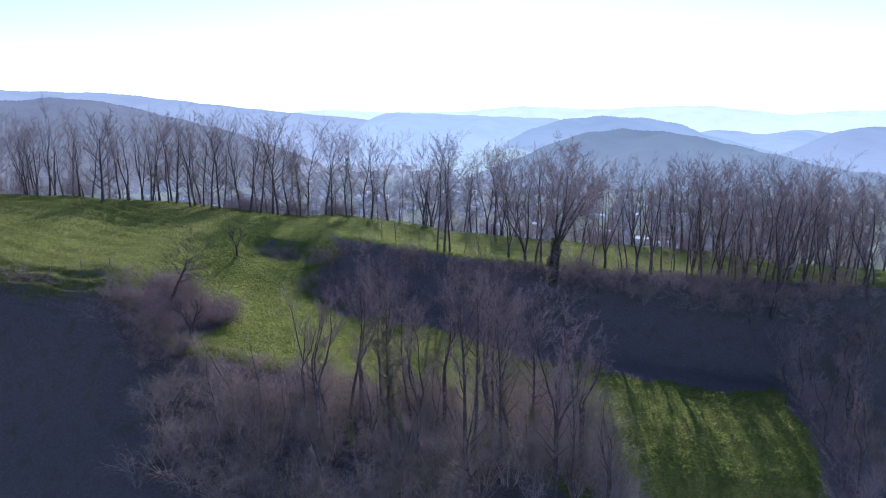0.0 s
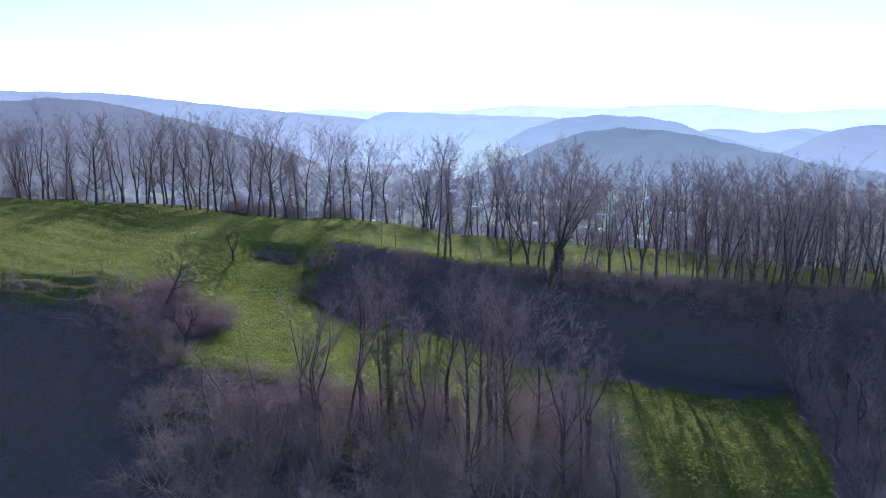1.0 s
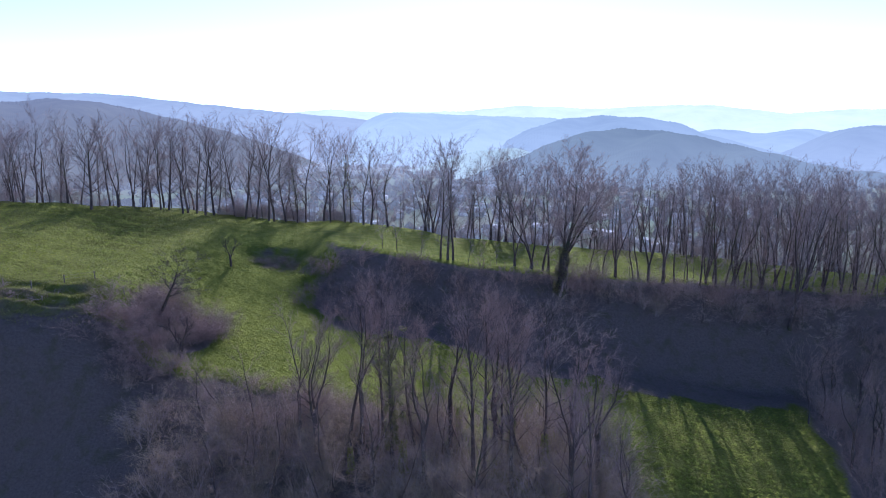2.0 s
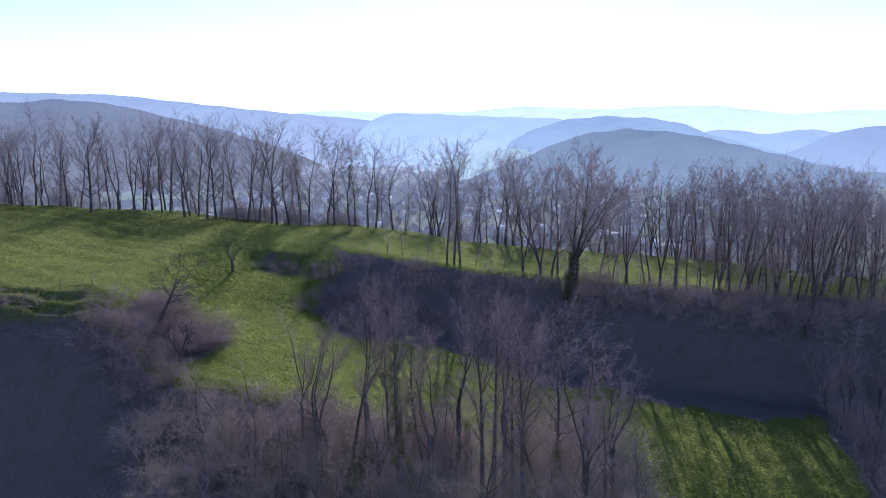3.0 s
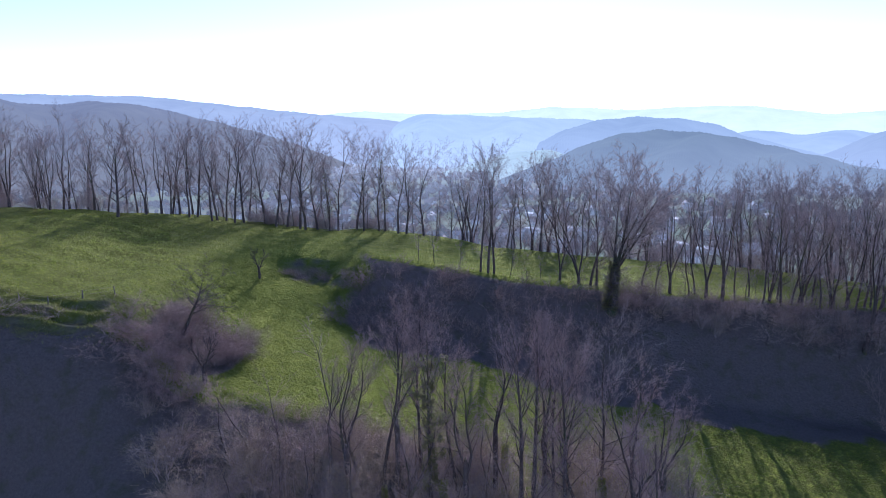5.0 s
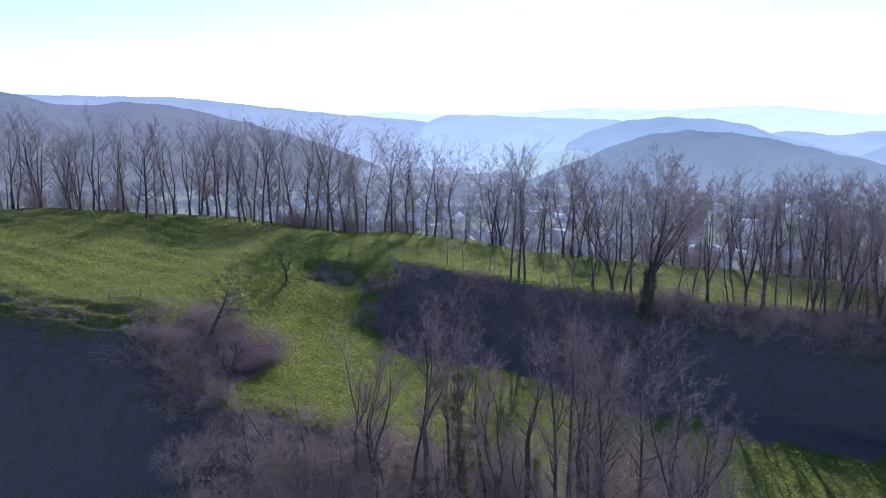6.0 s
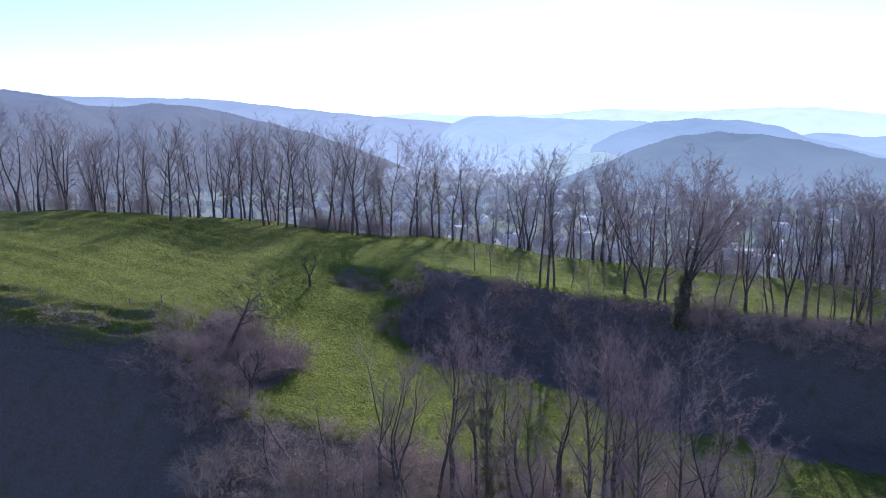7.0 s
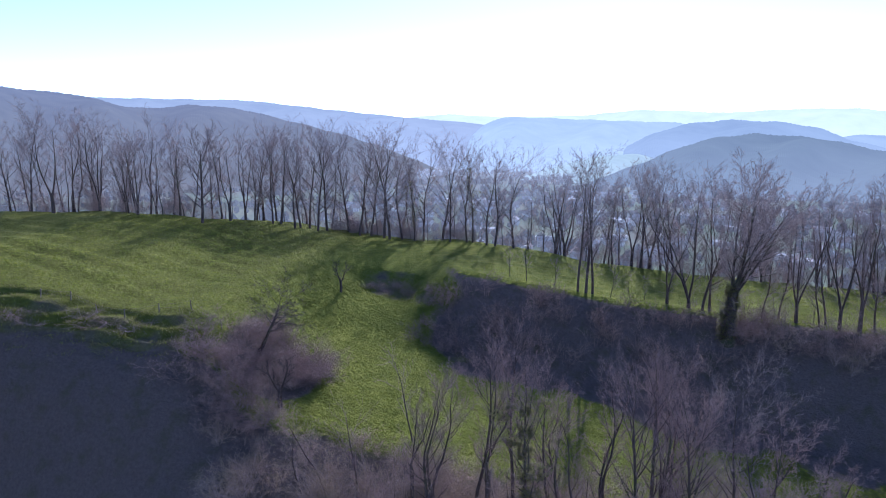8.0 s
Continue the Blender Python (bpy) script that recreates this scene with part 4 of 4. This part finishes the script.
# ---- grass tufts ----
def tufts(name, label, count, seed, box, keep, size, mat):
    """Tussocks of bent blades strewn over the pasture."""
    rng = random.Random(seed)
    xs = np.array([rng.uniform(box[0], box[2]) for _ in range(count)])
    ys = np.array([rng.uniform(box[1], box[3]) for _ in range(count)])
    ok = keep(xs, ys)
    xs, ys = xs[ok], ys[ok]
    zs = height(xs, ys)
    g = Tubes()
    for x, y, z in zip(xs, ys, zs):
        for _ in range(2):
            w = rng.uniform(0, 6.28319)
            out = Vector((math.cos(w), math.sin(w), rng.uniform(0.9, 2.5))).normalized()
            foot = Vector((x + rng.uniform(-0.15, 0.15), y + rng.uniform(-0.15, 0.15), z - 0.03))
            g.spike(foot, foot + out * size * rng.uniform(0.6, 1.3), size * 0.08)
    return tagged(new(name, g.mesh(name, mat, False)), label, "grass", kind="stuff")


tufts("grass", "tussocky green grass of the pasture and meadow", 24000, 81, (-75, 70, 48, 136),
      lambda x, y: (litter_shade_share(x, y) < 0.3) & (y < back_line(x)), 0.26, GRASS_BLADES)
tufts("dry_grass", "bleached dry grass along the scrub's edge", 4000, 82, (-30, 74, 14, 82),
      lambda x, y: (y < front_line(x) + 0.5) & (y > front_line(x) - 4), 0.3, DRY_BLADES)

tufts("ledge_grass", "bleached grass on the broken ledges below the field", 1800, 92, (-66, 78.2, -38, 84.4),
      lambda x, y: np.sin(x * 1.3) + np.sin(y * 4.1 + x * 0.3) > -0.4, 0.34, LEDGE_BLADES)


def mounds(name, label, count, seed, box, keep, mat, high=0.18):
    """Low grassy tussocks: flat-topped cones of six sides, sunk into the turf."""
    rng = random.Random(seed)
    xs = np.array([rng.uniform(box[0], box[2]) for _ in range(count)])
    ys = np.array([rng.uniform(box[1], box[3]) for _ in range(count)])
    ok = keep(xs, ys)
    xs, ys = xs[ok], ys[ok]
    zs = height(xs, ys)
    v, f = [], []
    for x, y, z in zip(xs, ys, zs):
        b, r, h = len(v), rng.uniform(0.16, 0.40), rng.uniform(0.03, high)
        for k in range(6):
            a = 1.0472 * k + rng.uniform(-0.3, 0.3)
            q = r * rng.uniform(0.8, 1.25)
            v.append((x + 1.4 * q * math.cos(a), y + q * math.sin(a), z - 0.12))
        v.append((x + rng.uniform(-0.1, 0.1), y + rng.uniform(-0.1, 0.1), z + h))
        f += [(b + k, b + (k + 1) % 6, b + 6) for k in range(6)]
    me = bpy.data.meshes.new(name)
    me.from_pydata(v, [], f)
    me.materials.append(mat)
    me.polygons.foreach_set("use_smooth", np.ones(len(f), bool))
    return tagged(new(name, me), label, "grass", kind="stuff")


mounds("tussocks", "rough grass tussocks on the meadow and lawn", 14000, 86, (-37, 74, 46, 112),
       lambda x, y: (litter_shade_share(x, y) < 0.25) & (y < bank_line(x) + 6), GROUND)

mounds("field_tussocks", "rough tussocky turf of the upper pasture", 6000, 94, (-78, 85, -28, 132),
       lambda x, y: (litter_shade_share(x, y) < 0.25) & (y < back_line(x) - 1) & ((x < -37) | (y > 110)), GROUND, 0.10)

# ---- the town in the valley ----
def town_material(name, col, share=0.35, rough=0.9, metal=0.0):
    # walls and roofs glow faintly: haze is painted in as emission
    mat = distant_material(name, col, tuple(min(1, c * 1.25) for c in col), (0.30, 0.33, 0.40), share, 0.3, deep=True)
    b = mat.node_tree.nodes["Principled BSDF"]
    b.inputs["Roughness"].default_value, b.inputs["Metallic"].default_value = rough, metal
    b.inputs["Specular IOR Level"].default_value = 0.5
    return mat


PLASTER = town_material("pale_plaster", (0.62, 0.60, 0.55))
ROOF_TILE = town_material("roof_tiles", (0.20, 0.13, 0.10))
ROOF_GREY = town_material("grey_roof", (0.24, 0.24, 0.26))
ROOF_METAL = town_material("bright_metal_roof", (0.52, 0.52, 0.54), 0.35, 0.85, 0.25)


def box_mesh(name, w, d, h, mat):
    bm = bmesh.new()
    bmesh.ops.create_cube(bm, size=1.0, matrix=Matrix.Translation((0, 0, h / 2 - 0.5)) @ Matrix.Diagonal((w, d, h + 1, 1)))
    me = bpy.data.meshes.new(name)
    bm.to_mesh(me)
    bm.free()
    me.materials.append(mat)
    return me


def gable_mesh(name, w, d, eaves, rise, mat, over=0.5, thick=0.3):
    """A gabled roof with overhanging eaves, as two thick slabs joined at the ridge."""
    hw, hd = w / 2 + over, d / 2 + over
    drop = rise * over / (d / 2)
    v, f = [], []
    for x in (-hw, hw):
        v += [(x, -hd, eaves - drop), (x, 0, eaves + rise), (x, hd, eaves - drop), (x, hd, eaves - drop - thick), (x, 0, eaves + rise - thick), (x, -hd, eaves - drop - thick)]
    for a, b in ((0, 1), (1, 2), (2, 3), (3, 4), (4, 5), (5, 0)):
        f.append((a, b, b + 6, a + 6))
    f += [(0, 5, 4, 1), (1, 4, 3, 2), (6, 7, 10, 11), (7, 8, 9, 10)]
    me = bpy.data.meshes.new(name)
    me.from_pydata(v, [], f)
    me.materials.append(mat)
    return me


def house(w, d, h, rise, roof_mat, label, category="house"):
    ob = tagged(new(category.replace(" ", "_")), label, category, "buildings of the valley town")
    part("wall", box_mesh("wall", w, d, h, PLASTER), ob)
    roof = part("roof", gable_mesh("roof", w, d, h, rise, roof_mat), ob)
    if category == "house":
        stack = part("chimney", box_mesh("chimney", 0.7, 0.7, 1.6, PLASTER), roof)
        stack.location = (w * 0.22, d * 0.12, h + rise * 0.7)
    pane = box_mesh("window", 1.2, 0.2, 1.4, ROOF_GREY)
    for k in range(max(2, int(w // 3.5))):
        for z in (1.2, 4.0)[:max(1, int(h // 2.6))]:
            win = part("window", pane, ob)
            win.location = (-w / 2 + 1.8 + k * 3.3, -d / 2 - 0.02, z)
    return ob


HOUSES = [house(11, 9, 6, 4, ROOF_TILE, "pale plastered house with a brown tiled roof"), house(14, 10, 6.5, 3.5, ROOF_GREY, "white house with a grey roof"),
          house(9, 9, 5.5, 4.5, ROOF_TILE, "small pale house with a steep tiled roof"), house(17, 9, 5.0, 1.0, ROOF_METAL, "long works hall with a bright metal roof", "hall"),
          house(20, 12, 9, 3, ROOF_GREY, "pale apartment block with a grey roof", "apartment block")]
town = random.Random(91)
used = set()
for k in range(190):
    cx, cy = town.choice([(-120, 820), (-20, 700), (60, 900), (150, 660), (260, 760), (330, 1000), (40, 1200), (-260, 1000), (190, 1250), (-60, 1050)])
    x, y = town.gauss(cx, 70), town.gauss(cy, 60)
    if y < 560:
        continue
    kind = town.choices(range(5), (5, 4, 4, 1.6, 1.6))[0]
    m = pose(x, y, ground_z(x, y) - 0.3, 0, 0, town.choice((0, 0, 90, 20, -25)) + town.uniform(-9, 9))
    if kind in used:
        copy_thing(HOUSES[kind], m)
    else:
        used.add(kind)
        HOUSES[kind].matrix_basis = m
for x, y in ((163, 682), (172, 655), (187, 632), (200, 606), (150, 700), (40, 905), (70, 870)):
    copy_thing(HOUSES[3], pose(x, y, ground_z(x, y) - 0.3, 0, 0, -58 + town.uniform(-6, 6)))
# the copses get emissive haze in their colour, stronger farther off
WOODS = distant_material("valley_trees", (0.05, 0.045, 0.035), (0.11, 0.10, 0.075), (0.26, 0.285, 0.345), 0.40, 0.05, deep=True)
bm_v, bm_f = [], []
ico = bmesh.new()
bmesh.ops.create_icosphere(ico, subdivisions=1, radius=1.0)
iv, jf = [v.co.copy() for v in ico.verts], [tuple(v.index for v in f.verts) for f in ico.faces]
ico.free()
for k in range(3600):
    if k % 6 == 0:
        hx, hy, ha, hl = town.uniform(-1150, 850), town.uniform(420, 2100), town.uniform(-0.5, 0.5), town.uniform(15, 120)
    u = town.uniform(-1, 1)
    x, y, r = hx + u * hl * math.cos(ha), hy + u * hl * math.sin(ha) + town.gauss(0, 4), town.uniform(3, 6.5)
    z, base = ground_z(x, y), len(bm_v)
    bm_v += [(x + v.x * r * town.uniform(0.7, 1.2), y + v.y * r * town.uniform(0.7, 1.2), z + r * 0.9 + v.z * r * 1.2 * town.uniform(0.75, 1.2)) for v in iv]
    bm_f += [tuple(base + q for q in f) for f in jf]
me = bpy.data.meshes.new("valley_trees")
me.from_pydata(bm_v, [], bm_f)
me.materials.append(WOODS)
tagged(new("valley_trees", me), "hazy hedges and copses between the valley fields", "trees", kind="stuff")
